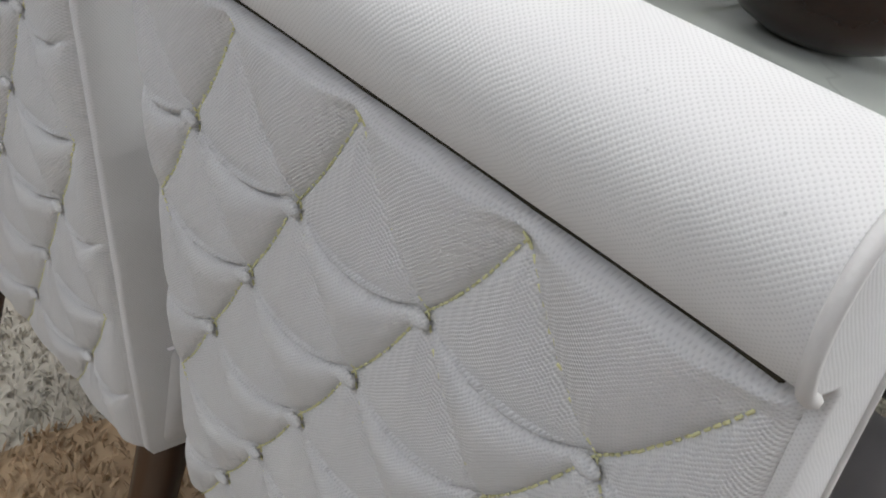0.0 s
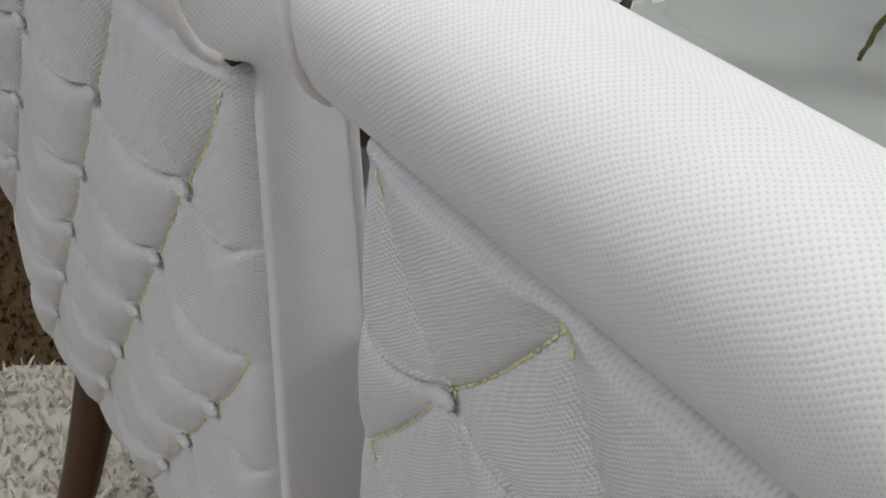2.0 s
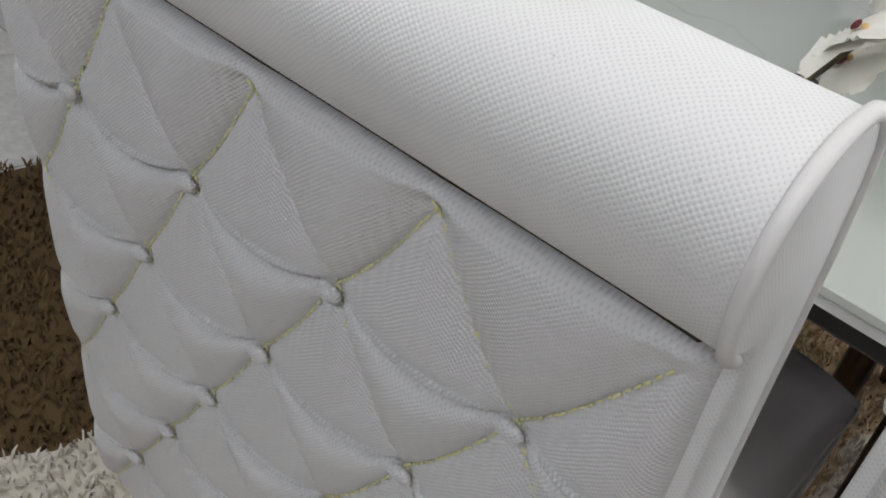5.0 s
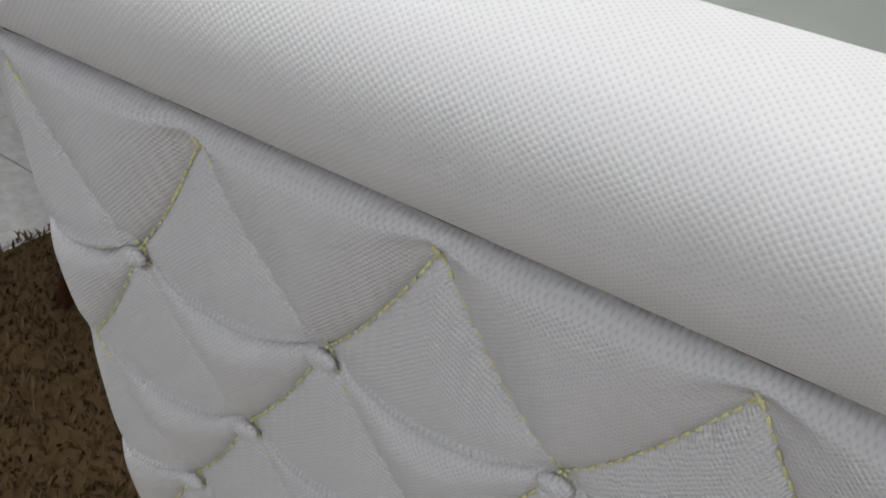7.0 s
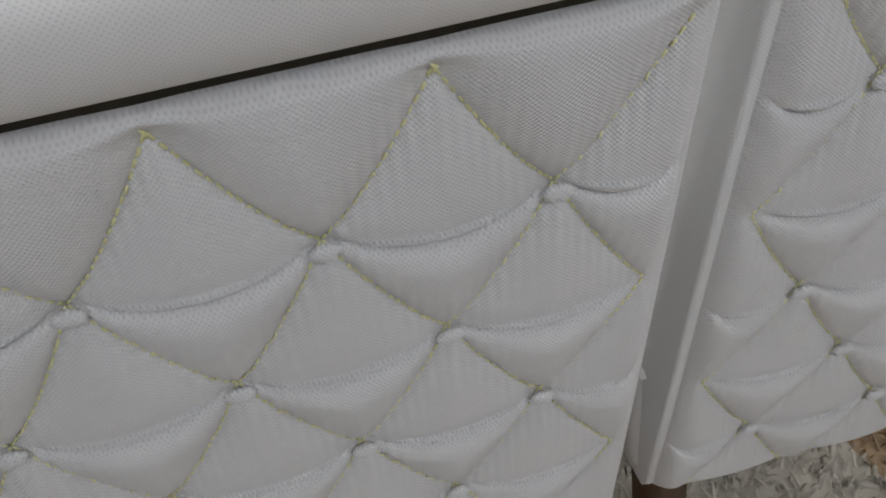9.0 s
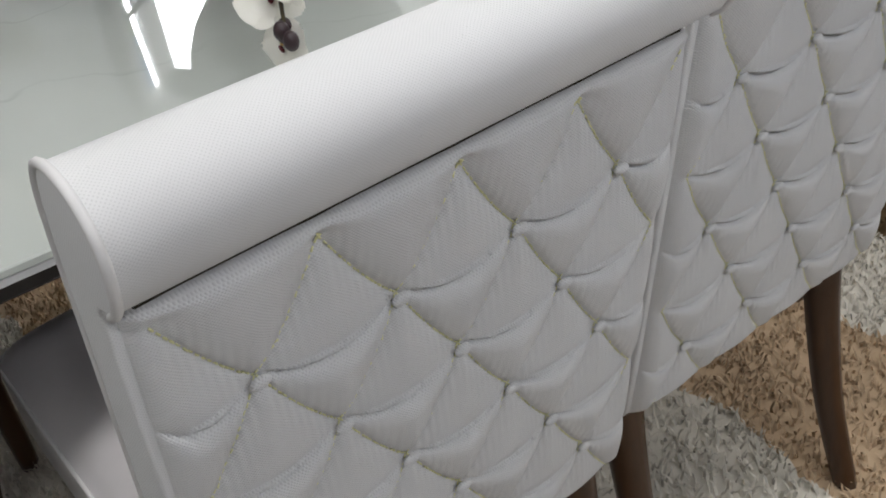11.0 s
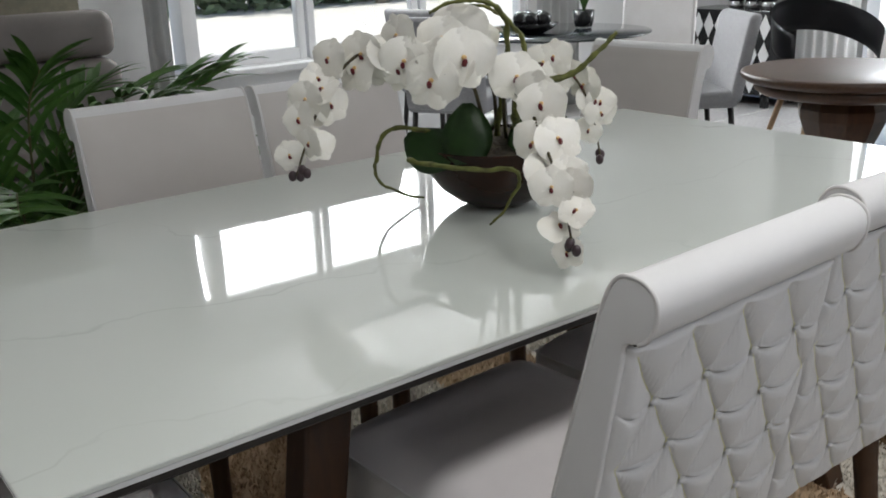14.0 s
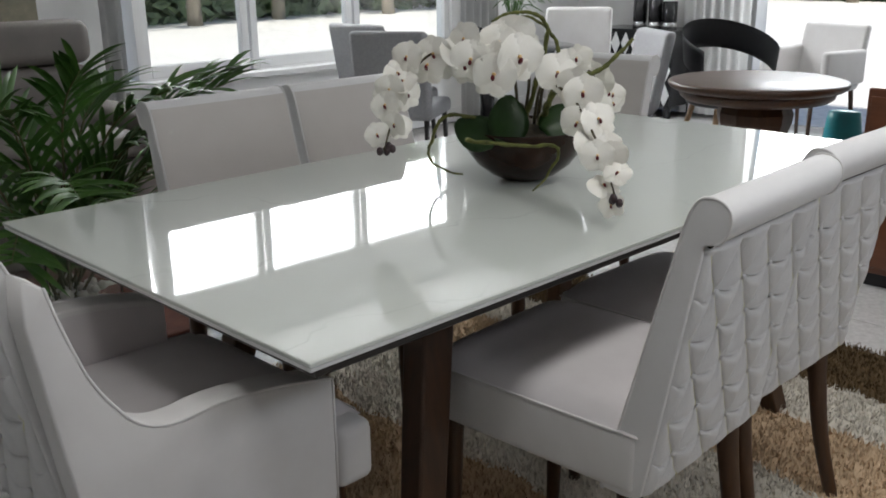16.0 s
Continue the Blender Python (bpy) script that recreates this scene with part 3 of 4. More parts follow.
def orchid_spray(label, pts, flowers, buds, seed):
    """A drooping twig with blossoms on it and dark buds at its tip."""
    rnd = random.Random(seed)
    root = thing("orchid_spray", label, "orchid", "orchid sprays in the bowl")
    curve = smooth_line(pts, 40)
    part("twig", tube(curve, list(np.linspace(.0042, .0018, 40)), 6), M_TWIG, root)
    for f, (dx, dy, dz), (fx, fy, fz), size in flowers:
        p = curve[min(int(f * 39), 39)] + Vector((dx, dy, dz))
        face = Vector((fx, fy, fz)).normalized()
        q = face.to_track_quat("Z", "Y").to_matrix().to_4x4()
        m = Matrix.Translation(p) @ q @ Matrix.Rotation(rnd.uniform(-.4, .4), 4, "Z") @ Matrix.Diagonal((size, size, size, 1))
        top = None
        for name, me in ORCHIDS[rnd.randrange(4)]:
            ob = new("blossom" if top is None else name, me)
            ob.parent = root if top is None else top
            if top is None:
                ob.matrix_basis = m
                top = ob
    for k in range(buds):
        p = curve[39] + Vector((rnd.uniform(-.016, .016), rnd.uniform(-.016, .016), rnd.uniform(-.016, .010)))
        bm = bmesh.new()
        bmesh.ops.create_uvsphere(bm, u_segments=10, v_segments=7, radius=.0078, matrix=Matrix.Translation(p) @ Matrix.Diagonal((1, 1, 1.25, 1)))
        tube([curve[38], p], .0015, 5, bm)
        part("bud", bm, M_BUD, root, "dark round bud")
    return root


CAMSIDE = (-.72, -.65, .25)


def spread(n, seed, f0, f1, size=1.0, wide=.028, taper=.8):
    rnd = random.Random(seed)
    out = []
    for k in range(n):
        f = f0 + (f1 - f0) * (k + .5) / n
        a = rnd.uniform(0, 6.28)
        d = (wide * math.cos(a) * .6, wide * math.cos(a) * -.6, wide * math.sin(a))
        face = (CAMSIDE[0] + rnd.uniform(-.55, .55), CAMSIDE[1] + rnd.uniform(-.55, .55), CAMSIDE[2] + rnd.uniform(-.35, .3))
        out.append((f, d, face, size * rnd.uniform(.9, 1.1) * (1 + (taper - 1) * k / (n - 1))))
    return out


root_z = TZ + .13
orchid_spray("white orchid spray with wine-red centres drooping over the bowl's rim", [(BX, BY - .03, root_z), (.11, .68, 1.02), (.045, .55, 1.015), (.010, .465, .955), (-.012, .405, .88), (-.036, .362, .822)], spread(13, 3, .30, .95, 1.22, .026, .62), 4, 1)
orchid_spray("white orchid spray arching high and hanging to dark buds", [(BX - .02, BY, root_z), (.05, .72, 1.07), (-.05, .70, 1.10), (-.11, .80, 1.105), (-.165, .84, 1.045), (-.215, .83, .975), (-.256, .818, .904)], spread(20, 5, .26, .95, 1.22, .032, .66), 4, 2)
orchid_spray("white orchid spray standing at the back of the bowl", [(BX + .02, BY + .02, root_z), (.11, .72, 1.04), (.02, .70, 1.10), (-.05, .65, 1.07)], spread(9, 8, .5, 1, 1.26, .034, 1.1), 0, 3)
orchid_spray("pale orchid spray leaning to the far side", [(BX + .03, BY - .02, root_z), (.18, .72, 1.04), (.23, .66, 1.055), (.265, .62, .99), (.28, .60, .88)], spread(9, 12, .45, .93, 1.0, .024, .7), 3, 4)

for pts, r in (([(BX - .05, BY + .02, root_z), (-.02, .85, .95), (-.035, .90, .88), (.0, .93, .82), (.09, .92, .777)], .0045),
               ([(-.05, .77, .905), (-.02, .655, .902), (.045, .592, .900), (.062, .59, .875), (.05, .612, .83), (.035, .64, .79)], .0042),
               ([(BX, BY, root_z), (.10, .66, 1.13), (.03, .66, 1.185), (-.04, .70, 1.17)], .0055),
               ([(BX + .02, BY - .03, root_z), (.10, .62, 1.03), (.17, .56, 1.06), (.222, .512, 1.128)], .0075),
               ([(.14, .68, 1.02), (.14, .66, 1.10), (.09, .67, 1.16), (.05, .70, 1.18)], .005)):
    s = thing("mossy_vine", "curled olive-green mossy vine growing from the bowl", "vine", "mossy vines in the bowl")
    c = smooth_line(pts, 40)
    c = [p + Vector((noise.noise(p * 30), noise.noise(p * 30 + Vector((5, 0, 0))), noise.noise(p * 30 + Vector((0, 7, 0))))) * .006 for p in c]
    part("vine_stem", tube(c, [r * (1.2 - .7 * k / 39) * (1 + .2 * math.sin(k * 2.1)) for k in range(40)], 7), M_STEM, s)
for k, (p, d, n, L) in enumerate((((.045, .76, .89), (-.5, .30, .55), (-.62, -.55, .60), .115), ((.055, .73, .885), (-.1, -.1, .75), (-.66, -.68, .35), .12), ((.15, .70, .90), (.55, -.5, .8), (-.5, -.6, .6), .13), ((BX, BY + .06, .90), (.2, .7, .8), (-.5, .2, .6), .12))):
    lf = thing("orchid_leaf", "broad dark green leathery orchid leaf in the bowl", "leaf", "orchid leaves in the bowl")
    bm = petal(L, .049, -.018, 10, 7)
    bmesh.ops.solidify(bm, geom=bm.faces[:], thickness=.0012)
    up = Vector(n).normalized()
    dv = Vector(d)
    dv = (dv - up * dv.dot(up)).normalized()
    side = dv.cross(up)
    m = Matrix((side, dv, up)).transposed().to_4x4()
    m.translation = Vector(p)
    bm.transform(m)
    part("blade", bm, M_LEAF, lf)

# ---------------------------------------------------------------- setting
RX0, RX1, RY0, RY1, RZ = -3.4, 5.7, -2.0, 4.82, 2.8


def structure(name, bm, material, label, smooth=False):
    return tagged(link(name, bm, material, None, smooth), label, name.split("_")[0], kind="structure")


floor = structure("floor", block(RX0, RX1, RY0, RY1, -.12, -.003, 0), M_GROUT, "grey grout bed of the tiled floor")
structure("ceiling", block(RX0 - .2, RX1 + .2, RY0 - .2, RY1 + .2, RZ, RZ + .15, 0), M_CEIL, "plain white showroom ceiling")
# rings for the added top lights, never in view
for lx, ly in ADDED_TOP_LAMPS:
    cl = thing("added_ceiling_light", "round white ring of an added ceiling light, out of view", "lamp", "ceiling lights", pose(lx, ly, RZ))
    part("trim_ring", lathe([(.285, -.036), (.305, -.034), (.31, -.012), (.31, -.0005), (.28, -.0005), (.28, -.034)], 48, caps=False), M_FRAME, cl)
# window wall with one wide opening and a narrow side light
bm = block(RX0, 1.13, RY1, RY1 + .18, 0, RZ, 0)
block(1.25, 1.30, RY1, RY1 + .18, .60, 2.46, 0, bm=bm)
block(4.02, RX1 + .2, RY1, RY1 + .18, 0, RZ, 0, bm=bm)
block(1.13, 4.02, RY1, RY1 + .18, 0, .60, 0, bm=bm)
block(1.13, 4.02, RY1, RY1 + .18, 2.46, RZ, 0, bm=bm)
structure("wall_north", bm, M_WALL, "white wall with a wide row of windows")
bm = block(RX1, RX1 + .18, 3.04, RY1, 0, RZ, 0)
block(RX1, RX1 + .18, RY0, .95, 0, RZ, 0, bm=bm)
block(RX1, RX1 + .18, .95, 3.04, 2.35, RZ, 0, bm=bm)
structure("wall_east", bm, M_WALL, "white wall with an open glazed doorway")
# out of view; white so that it bounces light onto the chair sides
structure("wall_west", block(RX0 - .18, RX0, RY0, RY1, 0, RZ, 0), M_WALL, "unseen plain wall, white to bounce light on the chairs")
# unseen wall kept dark to cut bounce, its opening made for the added light
bm = block(RX0, -1.5, RY0 - .18, RY0, 0, RZ, 0)
block(2.1, RX1, RY0 - .18, RY0, 0, RZ, 0, bm=bm)
block(-1.5, 2.1, RY0 - .18, RY0, 0, 2.0, 0, bm=bm)
block(-1.5, 2.1, RY0 - .18, RY0, 2.70, RZ, 0, bm=bm)
structure("wall_south", bm, M_BACKWALL, "unseen taupe wall, dark against bounce, open for the added rear light")
structure("trim_cornice", block(RX0, RX1, RY1 - .10, RY1 - .002, RZ - .12, RZ - .002, .01), M_FRAME, "white cornice under the ceiling")
structure("baseboard", block(RX0, RX1, RY1 - .02, RY1 - .002, .002, .12, .004), M_FRAME, "white baseboard under the windows")
structure("trim_sill", block(1.05, 4.08, RY1 - .12, RY1 - .002, .555, .595, .006), M_FRAME, "white window sill")


def sash(x0, x1, z0, z1, name="window_1"):
    root = tagged(thing(name, "white framed window pane with a view of the garden", "window"), kind="structure")
    y0, y1 = RY1 + .03, RY1 + .09
    w = .055
    for a in ((x0, x0 + w, z0, z1), (x1 - w, x1, z0, z1), (x0 + w, x1 - w, z0, z0 + w + .02), (x0 + w, x1 - w, z1 - w, z1)):
        part("window_frame", block(a[0], a[1], y0, y1, a[2], a[3], .004, 1), M_FRAME, root, smooth=False)
    g = part("pane", block(x0 + w, x1 - w, y0 + .026, y0 + .032, z0 + w + .02, z1 - w, 0), M_GLASS, root, smooth=False)
    g.visible_shadow = False
    return root


sash(1.30, 2.09, .60, 2.46)
sash(2.11, 3.00, .60, 2.46, "window_2")
sash(3.02, 4.02, .60, 2.46, "window_3")
tiles = []
mesh = None
for i in range(-1, 18):
    for j in range(-1, 16):
        x, y = -1.6 + i * .452, 1.0 + (j - 4) * .452
        if not (RX0 < x - .23 and x + .23 < RX1 and RY0 < y - .23 and y + .23 < RY1):
            continue
        if mesh is None:
            bm = block(-.2235, .2235, -.2235, .2235, -.010, 0, .002, 1)
            ob = part("tile", bm, M_TILE, floor, smooth=False)
            mesh = ob.data
        else:
            ob = new("tile", mesh)
            ob.parent = floor
        ob.location = (x, y, 0)

# curtain by the doorway and at the windows
def curtain(name, x0, y0, x1, y1, z0, z1, folds, label):
    n = folds * 8
    P = np.zeros((2, n, 3))
    for k in range(n):
        s = k / (n - 1)
        d = .035 * math.sin(s * folds * 2 * math.pi)
        nx, ny = y1 - y0, x0 - x1
        L = math.hypot(nx, ny)
        for r, z in enumerate((z0, z1)):
            P[r, k] = (x0 + (x1 - x0) * s + nx / L * d, y0 + (y1 - y0) * s + ny / L * d, z)
    root = thing(name, label, "curtain", "white curtains")
    bm = grid_mesh(P)
    bmesh.ops.solidify(bm, geom=bm.faces[:], thickness=.003)
    part("cloth", bm, M_CURTAIN, root)
    part("rod", tube([(x0, y0, z1), (x1, y1, z1)], .012, 10), M_CHROME, root, "thin metal curtain rod")


curtain("curtain", 5.58, 3.02, 5.58, 3.62, .02, 2.5, 7, "white sheer curtain hanging beside the doorway")
curtain("curtain", .98, 4.70, 1.12, 4.70, .02, 2.6, 2, "narrow white curtain drawn aside at the window")
curtain("curtain", 4.0, 4.70, 4.45, 4.70, .02, 2.6, 5, "white curtain gathered at the end of the windows")

# outside
structure("ground", block(-60, 80, -60, 80, -.5, -.13, 0), M_GROUND, "pale sunlit gravel yard outside")


def leaf_cloud(name, centre, size, n, leaf, seed, material, label, box=False):
    rng = np.random.default_rng(seed)
    if box:
        P = rng.uniform(-1, 1, (n, 3))
        P[:, 2] = np.minimum(P[:, 2], .75 + .25 * np.sin(P[:, 0] * 23 + 2 * np.sin(P[:, 0] * 7)))
    else:
        P = rng.normal(0, .42, (n, 3))
        P /= np.maximum(1, np.linalg.norm(P, axis=1))[:, None]
    P = P * np.array(size) + np.array(centre)
    A, B = rng.normal(0, 1, (n, 3)), rng.normal(0, 1, (n, 3))
    A *= leaf / np.linalg.norm(A, axis=1)[:, None]
    B *= leaf * .6 / np.linalg.norm(B, axis=1)[:, None]
    V = np.stack([P - A, P + B, P + A, P - B], 1).reshape(-1, 3)
    me = bpy.data.meshes.new(name)
    me.from_pydata(V.tolist(), [], [(4 * k, 4 * k + 1, 4 * k + 2, 4 * k + 3) for k in range(n)])
    me.materials.append(material)
    return me


def garden_tree(x, y, h, seed):
    root = thing("garden_tree", "slim garden tree with pale trunk and leafy green crown", "tree", "trees in the garden", pose(x, y, -.13))
    rnd = random.Random(seed)
    top = (rnd.uniform(-.4, .4), rnd.uniform(-.3, .3), h * .75)
    part("trunk", tube(smooth_line([(0, 0, 0), (top[0] * .3, top[1] * .3, h * .35), top], 10), list(np.linspace(.19, .07, 10)), 9), M_TRUNK, root)
    for k in range(4):
        a = rnd.uniform(0, 6.28)
        part("limb", tube([(top[0] * .5, top[1] * .5, h * .5), (math.cos(a) * 1.2, math.sin(a) * 1.2, h * .72)], [.06, .02], 6), M_TRUNK, root)
    cr = new("crown", leaf_cloud("crown", (0, 0, h * .78), (2.4, 2.4, 2.0), 1500, .22, seed, M_FOLIAGE, ""))
    cr.parent = root


for k, (x, y, h) in enumerate(((6.5, 19.5, 7), (10.5, 19.8, 6.5), (13.2, 20.2, 7.5), (16.5, 19.6, 7), (2.5, 20, 7), (21, 20.5, 8), (27.5, 17, 7), (28.2, 11.5, 6.5))):
    garden_tree(x, y, h, 40 + k)
for k, (x, y, sx, sy) in enumerate(((19, 22, 16, 1.2), (30, 13, 1.2, 8))):
    hedge = new("hedge", leaf_cloud("hedge", (x, y, 1.6), (sx, sy, 1.75), 20000, .24, 60 + k, M_FOLIAGE, "", True))
    tagged(hedge, "dense green hedge at the far side of the yard", "hedge", kind="stuff")

# rug under the table
rug = thing("shag_rug", "shaggy striped rug in brown, tan and pale grey under the table", "rug")
part("backing", block(-1.35, 1.50, -.62, 1.74, .001, .012, .004), M_RUG, rug)
rng = np.random.default_rng(4)
N = 90000
x, y = rng.uniform(-1.36, 1.51, N), rng.uniform(-.63, 1.75, N)
a, l = rng.uniform(0, 6.28, N), rng.uniform(.004, .022, N)
hgt = rng.uniform(.012, .023, N)
wd = rng.uniform(.0012, .0026, N)
base_p = np.stack([x, y, np.full(N, .010)], 1)
sidev = np.stack([-np.sin(a), np.cos(a), np.zeros(N)], 1) * wd[:, None]
tip = base_p + np.stack([np.cos(a) * l, np.sin(a) * l, hgt], 1)
mid = (base_p + tip) / 2 + np.array([0, 0, .004])
V = np.stack([base_p - sidev, base_p + sidev, mid + sidev, mid - sidev, tip], 1).reshape(-1, 3)
F = []
for k in range(N):
    q = 5 * k
    F.append((q, q + 1, q + 2, q + 3))
    F.append((q + 3, q + 2, q + 4))
me = bpy.data.meshes.new("pile")
me.from_pydata(V.tolist(), [], F)
me.materials.append(M_RUG)
pile = new("shag", me)
pile.parent = rug
tagged(pile, kind="stuff")

# ---------------------------------------------------------------- things beyond the table
hide = thing("patterned_rug", "red-brown rug with thick white cord lines on the tiles", "rug")
bm = lathe([(.80, .001), (.82, .008), (.80, .016), (.1, .017)], 40, (.05, 3.05, 0))
part("rug_body", bm, M_HIDE, hide)
for pts in ([(-.55, 2.75, .018), (-.2, 3.0, .018), (.1, 2.95, .018), (.45, 3.3, .018)], [(-.3, 2.55, .018), (-.05, 2.62, .018), (.2, 2.55, .018), (.5, 2.75, .018)]):
    part("white_line", tube(smooth_line(pts, 20), .016, 6), M_CORD, hide, "thick white cord line")

# planter with glass vase and palm
PX, PY = -.33, 2.48
pl = thing("glass_planter", "square clear glass planter on a white base", "planter", m=pose(PX, PY, 0, 0, 0, 12))
part("planter_base", block(-.16, .16, -.16, .16, .018, .14, .006), M_WHITEGLOSS, pl, "white lacquered base")
bm = block(-.145, .145, -.145, -.139, .1405, .46, 0)
block(-.145, .145, .139, .145, .1405, .46, 0, bm=bm)
block(-.145, -.139, -.1385, .1385, .1405, .46, 0, bm=bm)
block(.139, .145, -.1385, .1385, .1405, .46, 0, bm=bm)
part("glass_sides", bm, M_GLASS, pl, smooth=False)
bm = bmesh.new()
rnd = random.Random(9)
for k in range(60):
    r = rnd.uniform(.012, .026)
    bmesh.ops.create_icosphere(bm, subdivisions=1, radius=r, matrix=Matrix.Translation((rnd.uniform(-.105, .105), rnd.uniform(-.105, .105), .142 + r + rnd.uniform(0, .05))))
part("pebbles", bm, M_CORD, pl, "pale pebbles in the glass")


def frond(root, p0, p1, p2, n, L, seed):
    rnd = random.Random(seed)
    c = smooth_line([p0, p1, p2], 24)
    stem = part("frond_stem", tube(c, list(np.linspace(.006, .0018, 24)), 6), M_PALMSTEM, root)
    bm = bmesh.new()
    for k in range(n):
        s = .18 + .82 * k / (n - 1)
        i = min(int(s * 23), 22)
        t = (c[i + 1] - c[i]).normalized()
        side = t.cross(Vector((0, 0, 1))).normalized()
        for sg in (-1, 1):
            d = (t * rnd.uniform(.55, .9) + side * sg * rnd.uniform(.5, .9) + Vector((0, 0, rnd.uniform(.05, .6)))).normalized()
            ln = L * (1 - .45 * abs(s - .5)) * rnd.uniform(.75, 1.15)
            nrm = d.cross(t).normalized()
            wv = nrm.cross(d).normalized()
            prev = None
            for q in range(6):
                f = q / 5
                p = c[i] + d * ln * f + Vector((0, 0, -.30 * ln * f * f))
                w = .0112 * (math.sin(math.pi * min(1, .15 + .85 * f)) ** .8) + .0004
                row = (bm.verts.new(p - wv * w), bm.verts.new(p + nrm * w * .35), bm.verts.new(p + wv * w))
                if prev:
                    bm.faces.new((prev[0], prev[1], row[1], row[0]))
                    bm.faces.new((prev[1], prev[2], row[2], row[1]))
                prev = row
    part("leaf_fan", bm, M_PALM, stem, "long pointed dark green leaflets")


palm = thing("palm_plant", "feathery green palm standing in the glass planter", "plant")
rnd = random.Random(21)
B0 = Vector((PX, PY, .16))
for k, (tx, ty, tz) in enumerate(((.42, -.30, .78), (.50, -.55, .70), (.25, -.45, .92), (.05, -.25, .98), (-.25, -.35, .90), (-.45, -.30, .72), (-.15, -.60, .66), (.30, .05, .88), (-.40, .10, .80), (.12, -.62, .52), (-.35, -.55, .50), (.55, -.15, .60), (-.1, .2, .95), (.38, -.62, .45), (.63, -.26, .93), (.52, -.34, .90), (.45, -.42, .62), (.30, -.40, .74))):
    tip = Vector((PX + tx, PY + ty, tz))
    mid = B0.lerp(tip, .5) + Vector((0, 0, .22))
    off = Vector((rnd.uniform(-.05, .05), rnd.uniform(-.05, .05), 0))
    frond(palm, B0 + off, mid, tip, 18, .29, 100 + k)

# sofa and picture behind the palm
sofa = thing("sofa", "taupe high-backed sofa behind the palm", "sofa")
part("seat_base", block(-1.7, .52, 3.25, 4.2, .05, .44, .05, 4), M_SOFA, sofa)
for k in range(3):
    x0 = -1.60 + k * .70
    part("back_cushion", block(x0, x0 + .69, 3.72, 4.02, .46, .84, .07, 5), M_SOFA, sofa)
    part("headrest", block(x0, x0 + .69, 3.76, 3.98, .845, 1.05, .06, 5), M_SOFA, sofa)
    part("seat_cushion", block(x0, x0 + .69, 3.30, 3.72, .445, .56, .05, 4), M_SOFA, sofa)
part("armrest", block(.50, .72, 3.25, 4.1, .06, .62, .06, 4), M_SOFA, sofa)
part("sofa_back", block(-1.65, .50, 4.03, 4.22, .06, .98, .05, 4), M_SOFA, sofa)
pic = thing("picture", "large dark ochre abstract painting on the wall", "painting")
part("canvas", block(-1.35, .655, 4.775, 4.815, .99, 2.0, .004), M_PAINT, pic)

# round pedestal table
rt = thing("round_table", "round dark walnut pedestal table with polished top", "table", m=pose(2.53, 1.38, 0))
rt.scale = (.89, .89, 1)
part("tabletop", lathe([(.40, .705), (.425, .710), (.445, .722), (.452, .735), (.448, .745), (.43, .75), (.05, .75)], 60), M_WALNUT, rt)
part("apron", lathe([(.33, .655), (.36, .66), (.385, .675), (.395, .704), (.1, .7045)], 60), M_WALNUT, rt)
part("pedestal", lathe([(.26, .002), (.27, .04), (.25, .07), (.13, .12), (.10, .25), (.115, .40), (.165, .50), (.19, .56), (.195, .60), (.18, .63), (.20, .654)], 10), M_WALNUT, rt, smooth=False)

# black shell chair
bc = thing("shell_chair", "black moulded shell chair with pale wooden legs", "chair", m=pose(3.62, 2.12, 0, 0, 0, 150))
n = 40
P = []
for k in range(n):
    a = radians(-118 + 236 * k / (n - 1))
    c = (1 + math.cos(a)) / 2
    r = .265
    lo, hi = .66 + .10 * c - .10 * (1 - c), .78 + .15 * c - .06 * (1 - c)
    P.append([(r * math.sin(a) * (1 + .05 * q), -r * math.cos(a) * (1 + .07 * q), lo + (hi - lo) * q) for q in np.linspace(0, 1, 6)])
bm = grid_mesh(np.array(P))
bmesh.ops.solidify(bm, geom=bm.faces[:], thickness=.014)
part("back_band", bm, M_BLACKSHELL, bc)
for s in (-1, 1):
    a = radians(s * 112)
    part("arm_strap", tube(smooth_line([(.265 * math.sin(a), -.265 * math.cos(a), .62), (s * .25, .05, .55), (s * .21, .02, .47)], 10), .024, 8), M_BLACKSHELL, bc)
bm = lathe([(.05, .435), (.20, .44), (.235, .455), (.24, .475), (.22, .48), (.05, .465)], 36)
part("seat", bm, M_BLACKSHELL, bc)
for sx in (-1, 1):
    for sy in (-1, 1):
        part("leg", tube([(sx * .14, sy * .14, .437), (sx * .235, sy * .235, 0)], [.018, .011], 8), M_OAK, bc, "pale oak leg")


def simple_chair(name, label, m, cloth, w=.46, top=.92, leg=M_DARKMETAL, wing=False):
    root = thing(name, label, "chair", "chairs at the far tables", m)
    bm = block(-w / 2, w / 2, -.035, .035, .42, top, .03, 4)
    for v in bm.verts:
        v.co.y -= (v.co.z - .42) * .20
        v.co.y -= .06 * (1 - (2 * v.co.x / w) ** 2)
    part("backrest", bm, cloth, root)
    part("seat", block(-w / 2, w / 2, -.03, .43, .40, .49, .03, 4), cloth, root)
    for sx in (-1, 1):
        for yy in (.0, .39):
            part("leg", tube([(sx * (w / 2 - .04), yy, .41), (sx * (w / 2 - .025), yy + (.03 if yy else -.04), 0)], [.017, .012], 8), leg, root)
        if wing:
            part("arm", block(sx * w / 2 - .03, sx * w / 2 + .03, -.05, .36, .45, .68, .028, 4), cloth, root)
    return root


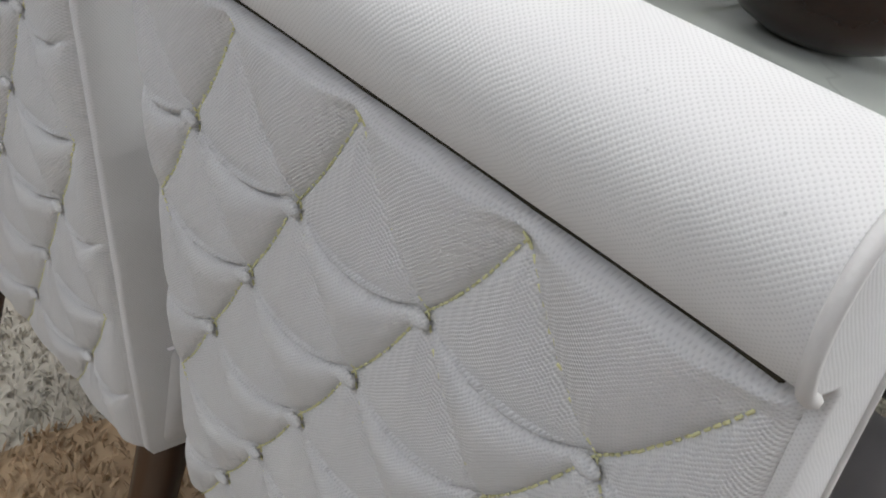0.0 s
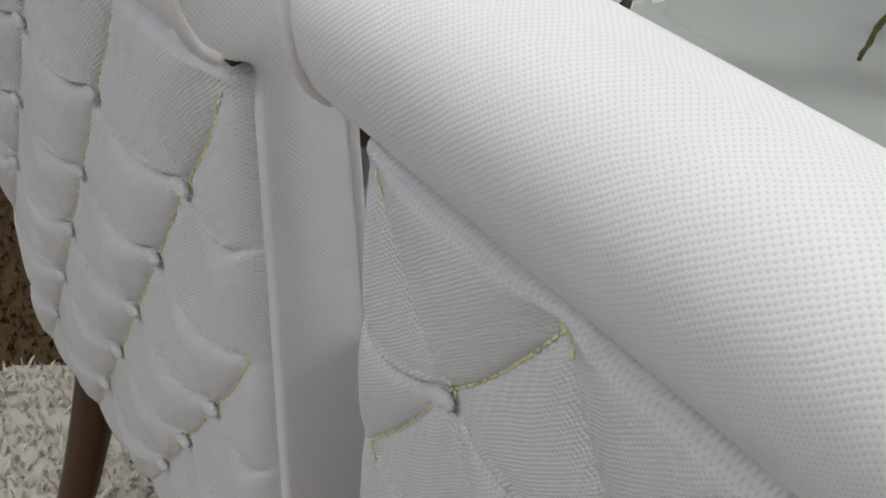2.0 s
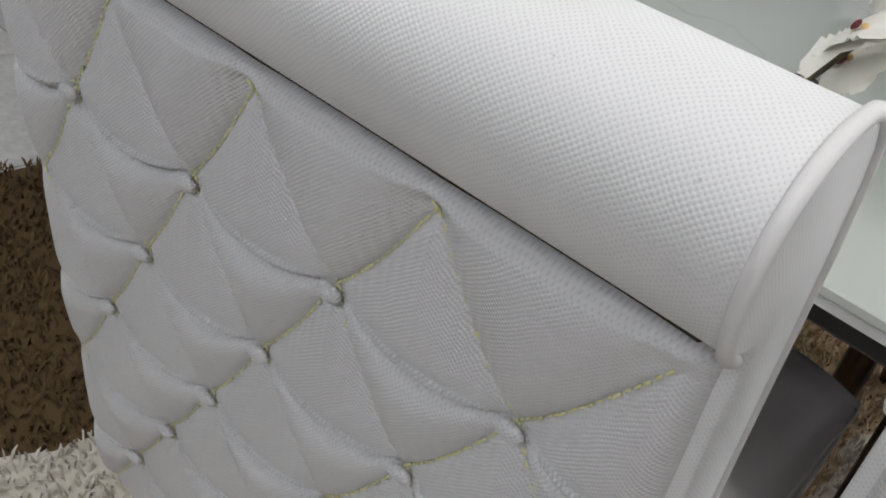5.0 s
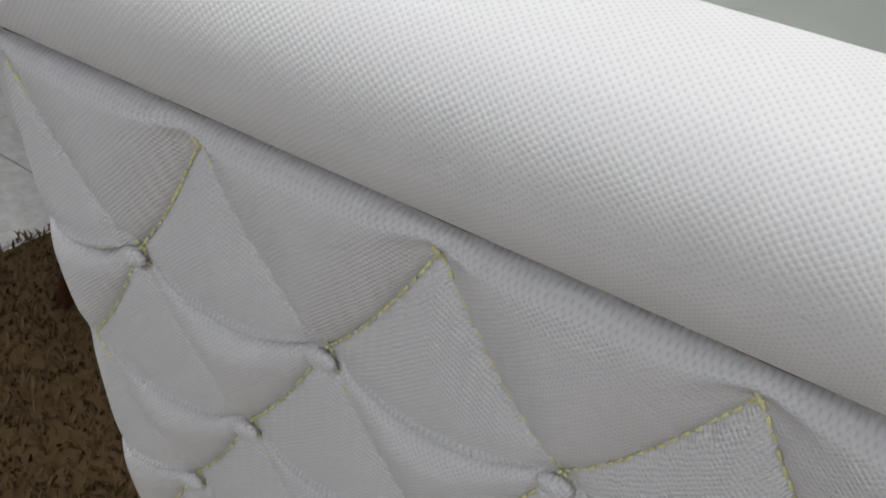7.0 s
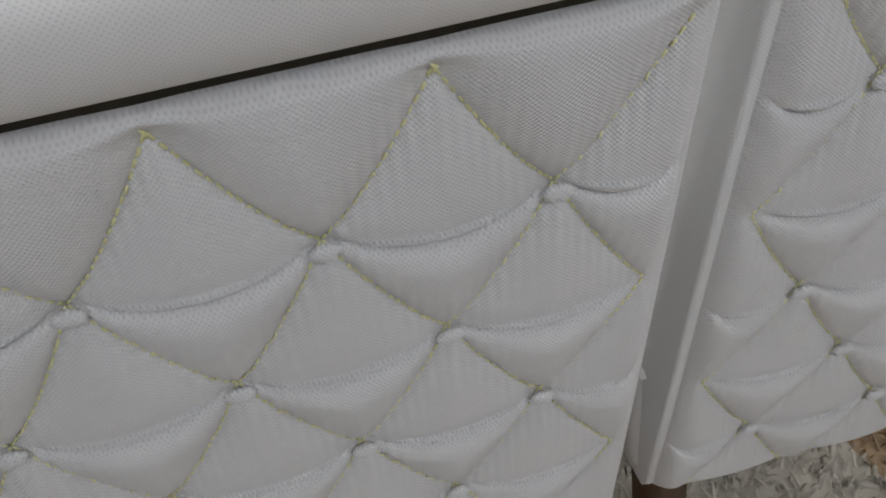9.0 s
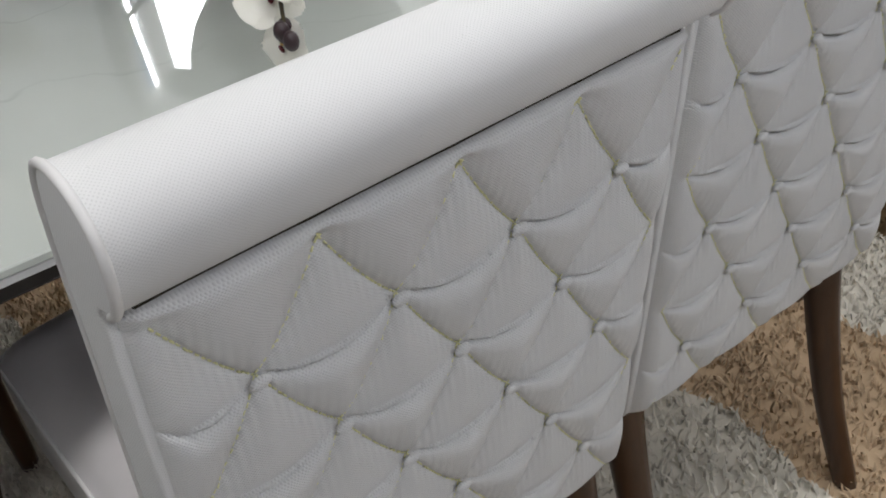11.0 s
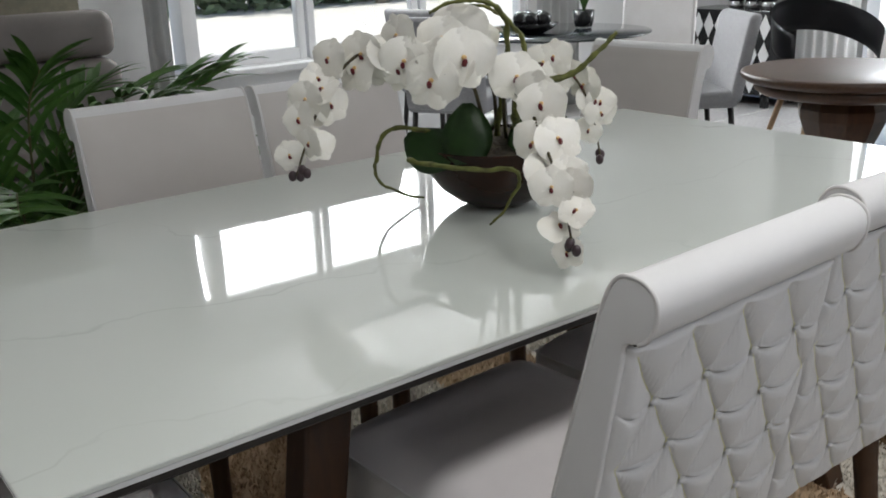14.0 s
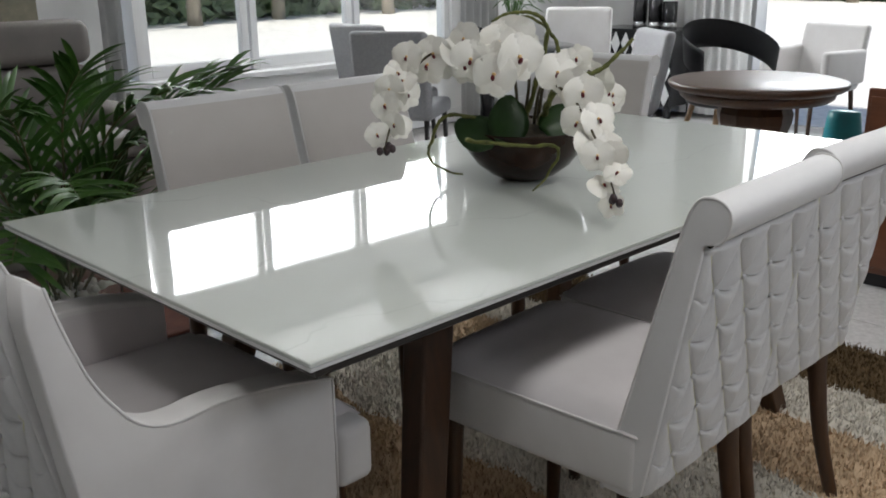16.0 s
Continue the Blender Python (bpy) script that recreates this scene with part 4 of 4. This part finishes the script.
simple_chair("side_chair", "grey tweed dining chair on thin dark legs", pose(2.10, 3.40, 0, 0, 0, -60), M_GREYCLOTH)
simple_chair("side_chair", "grey tweed dining chair at the dark glass table", pose(2.42, 4.00, 0, 0, 0, -85), M_GREYCLOTH)
simple_chair("side_chair", "white upholstered chair beside the black sideboard", pose(3.75, 3.35, 0, 0, 0, 120), M_CLOTH, .46, .97)
simple_chair("side_chair", "light grey tweed chair with dark metal legs", pose(3.32, 2.55, 0, 0, 0, 55), M_GREYCLOTH, .48, .88)
simple_chair("tub_chair", "white upholstered armchair by the glazed doorway", pose(5.05, 2.15, 0, 0, 0, 75), M_CLOTH, .52, .84, M_WALNUT, True)

gt = thing("glass_table", "round smoked glass table with dark pedestal", "table", m=pose(2.95, 3.45, 0))
part("glass_disc", lathe([(.50, .752), (.56, .754), (.565, .760), (.56, .766), (.05, .766)], 48), M_DARKGLASS, gt)
part("pedestal", lathe([(.24, 0), (.24, .02), (.06, .05), (.045, .4), (.07, .70), (.2, .745), (.2, .751)], 24), M_BLACK, gt)
ct = thing("table_centrepiece", "black bowl of dark ornaments on the glass table", "ornament", m=pose(2.78, 3.45, .766))
part("dish", lathe([(.06, .001), (.12, .03), (.15, .06), (.145, .06), (.1, .035), (.03, .02)], 24), M_BLACK, ct)
for k in range(5):
    bm = bmesh.new()
    bmesh.ops.create_uvsphere(bm, u_segments=14, v_segments=9, radius=.045, matrix=Matrix.Translation((.07 * math.cos(k * 1.256), .07 * math.sin(k * 1.256), .085)))
    part("ornament_ball", bm, M_BLACK, ct, "shiny black ball")
gp = thing("potted_grass", "wispy green arching grass plant in a dark pot", "plant", m=pose(3.25, 3.50, .766))
part("pot", lathe([(.05, .001), (.06, .03), (.065, .10), (.06, .10), (.05, .09), (.01, .09)], 20), M_BLACK, gp)
rnd = random.Random(5)
for k in range(26):
    a, r, h = rnd.uniform(0, 6.28), rnd.uniform(.10, .30), rnd.uniform(.15, .36)
    part("blade", tube(smooth_line([(0, 0, .09), (.4 * r * math.cos(a), .4 * r * math.sin(a), .09 + h), (r * math.cos(a), r * math.sin(a), .09 + h * .7)], 9), [.0035] * 8 + [.0008], 4), M_PALM, gp)

# black and white sideboard
sb = thing("sideboard", "black lacquer sideboard with white diamond mirror fronts", "sideboard")
part("carcass", block(5.22, 5.66, 3.50, 4.30, .10, .72, .006), M_BLACK, sb, smooth=False)
for y in (3.54, 4.26):
    for x in (5.26, 5.62):
        part("foot", block(x - .025, x + .025, y - .025, y + .025, 0, .099, .004), M_BLACK, sb)
for i in range(8):
    for j in range(3):
        y, z = 3.55 + i * .1, .2 + j * .2
        bm = bmesh.new()
        vs = [bm.verts.new(p) for p in ((5.214, y, z - .095), (5.214, y + .045, z), (5.214, y, z + .095), (5.214, y - .045, z))]
        f = bm.faces.new(vs)
        e = bmesh.ops.extrude_face_region(bm, geom=[f])
        for v in e["geom"]:
            if isinstance(v, bmesh.types.BMVert):
                v.co.x += .005
        part("diamond", bm, M_WHITEGLOSS, sb, "white glossy diamond inlay", smooth=False)
for k, (y, h) in enumerate(((3.66, .22), (3.80, .30), (3.95, .26))):
    vz = thing("vase", "tall black cylinder vase with silver foot on the sideboard", "vase", "vases on the sideboard", pose(5.42, y, .72))
    part("foot_ring", lathe([(.058, .001), (.06, .004), (.06, .05), (.058, .052), (.01, .052)], 24), M_CHROME, vz, "silver foot")
    part("vase_body", lathe([(.056, .053), (.06, .06), (.06, h), (.055, h), (.05, .07), (.01, .07)], 24), M_BLACK, vz)

# cabinet and pouf by the round table
cb = thing("cabinet", "reddish-brown wooden cabinet with dark upper shelf unit", "cabinet", m=pose(2.18, .74, 0))
part("base_unit", block(0, .55, -1.2, 0, .06, .80, .008), M_REDWOOD, cb, smooth=False)
part("plinth", block(.03, .52, -1.17, -.03, 0, .0595, .003), M_BLACK, cb, smooth=False)
for k in range(2):
    door = part("door", block(-.016, -.001, -.59 - k * .59, -.02 - k * .59, .09, .77, .004), M_REDWOOD, cb, smooth=False)
    part("handle", tube([(-.03, -.30 - k * .59 - .05, .43), (-.03, -.30 - k * .59 + .05, .43)], .006, 8), M_CHROME, door, "slim metal handle")
part("upper_unit", block(.10, .50, -1.15, -.02, .86, 2.0, .006), M_WALNUT, cb, "dark walnut upper unit", smooth=False)
part("riser", block(.14, .46, -1.1, -.08, .8005, .8595, .003), M_GREYCLOTH, cb, smooth=False)
pf = thing("ceramic_stool", "teal glazed ceramic garden stool", "stool", m=pose(3.04, 1.17, 0))
pf.scale = (.66, .66, 1.06)
part("stool_body", lathe([(.10, .001), (.115, .02), (.14, .14), (.15, .26), (.14, .40), (.12, .50), (.11, .53), (.02, .535)], 36), M_TEAL, pf)
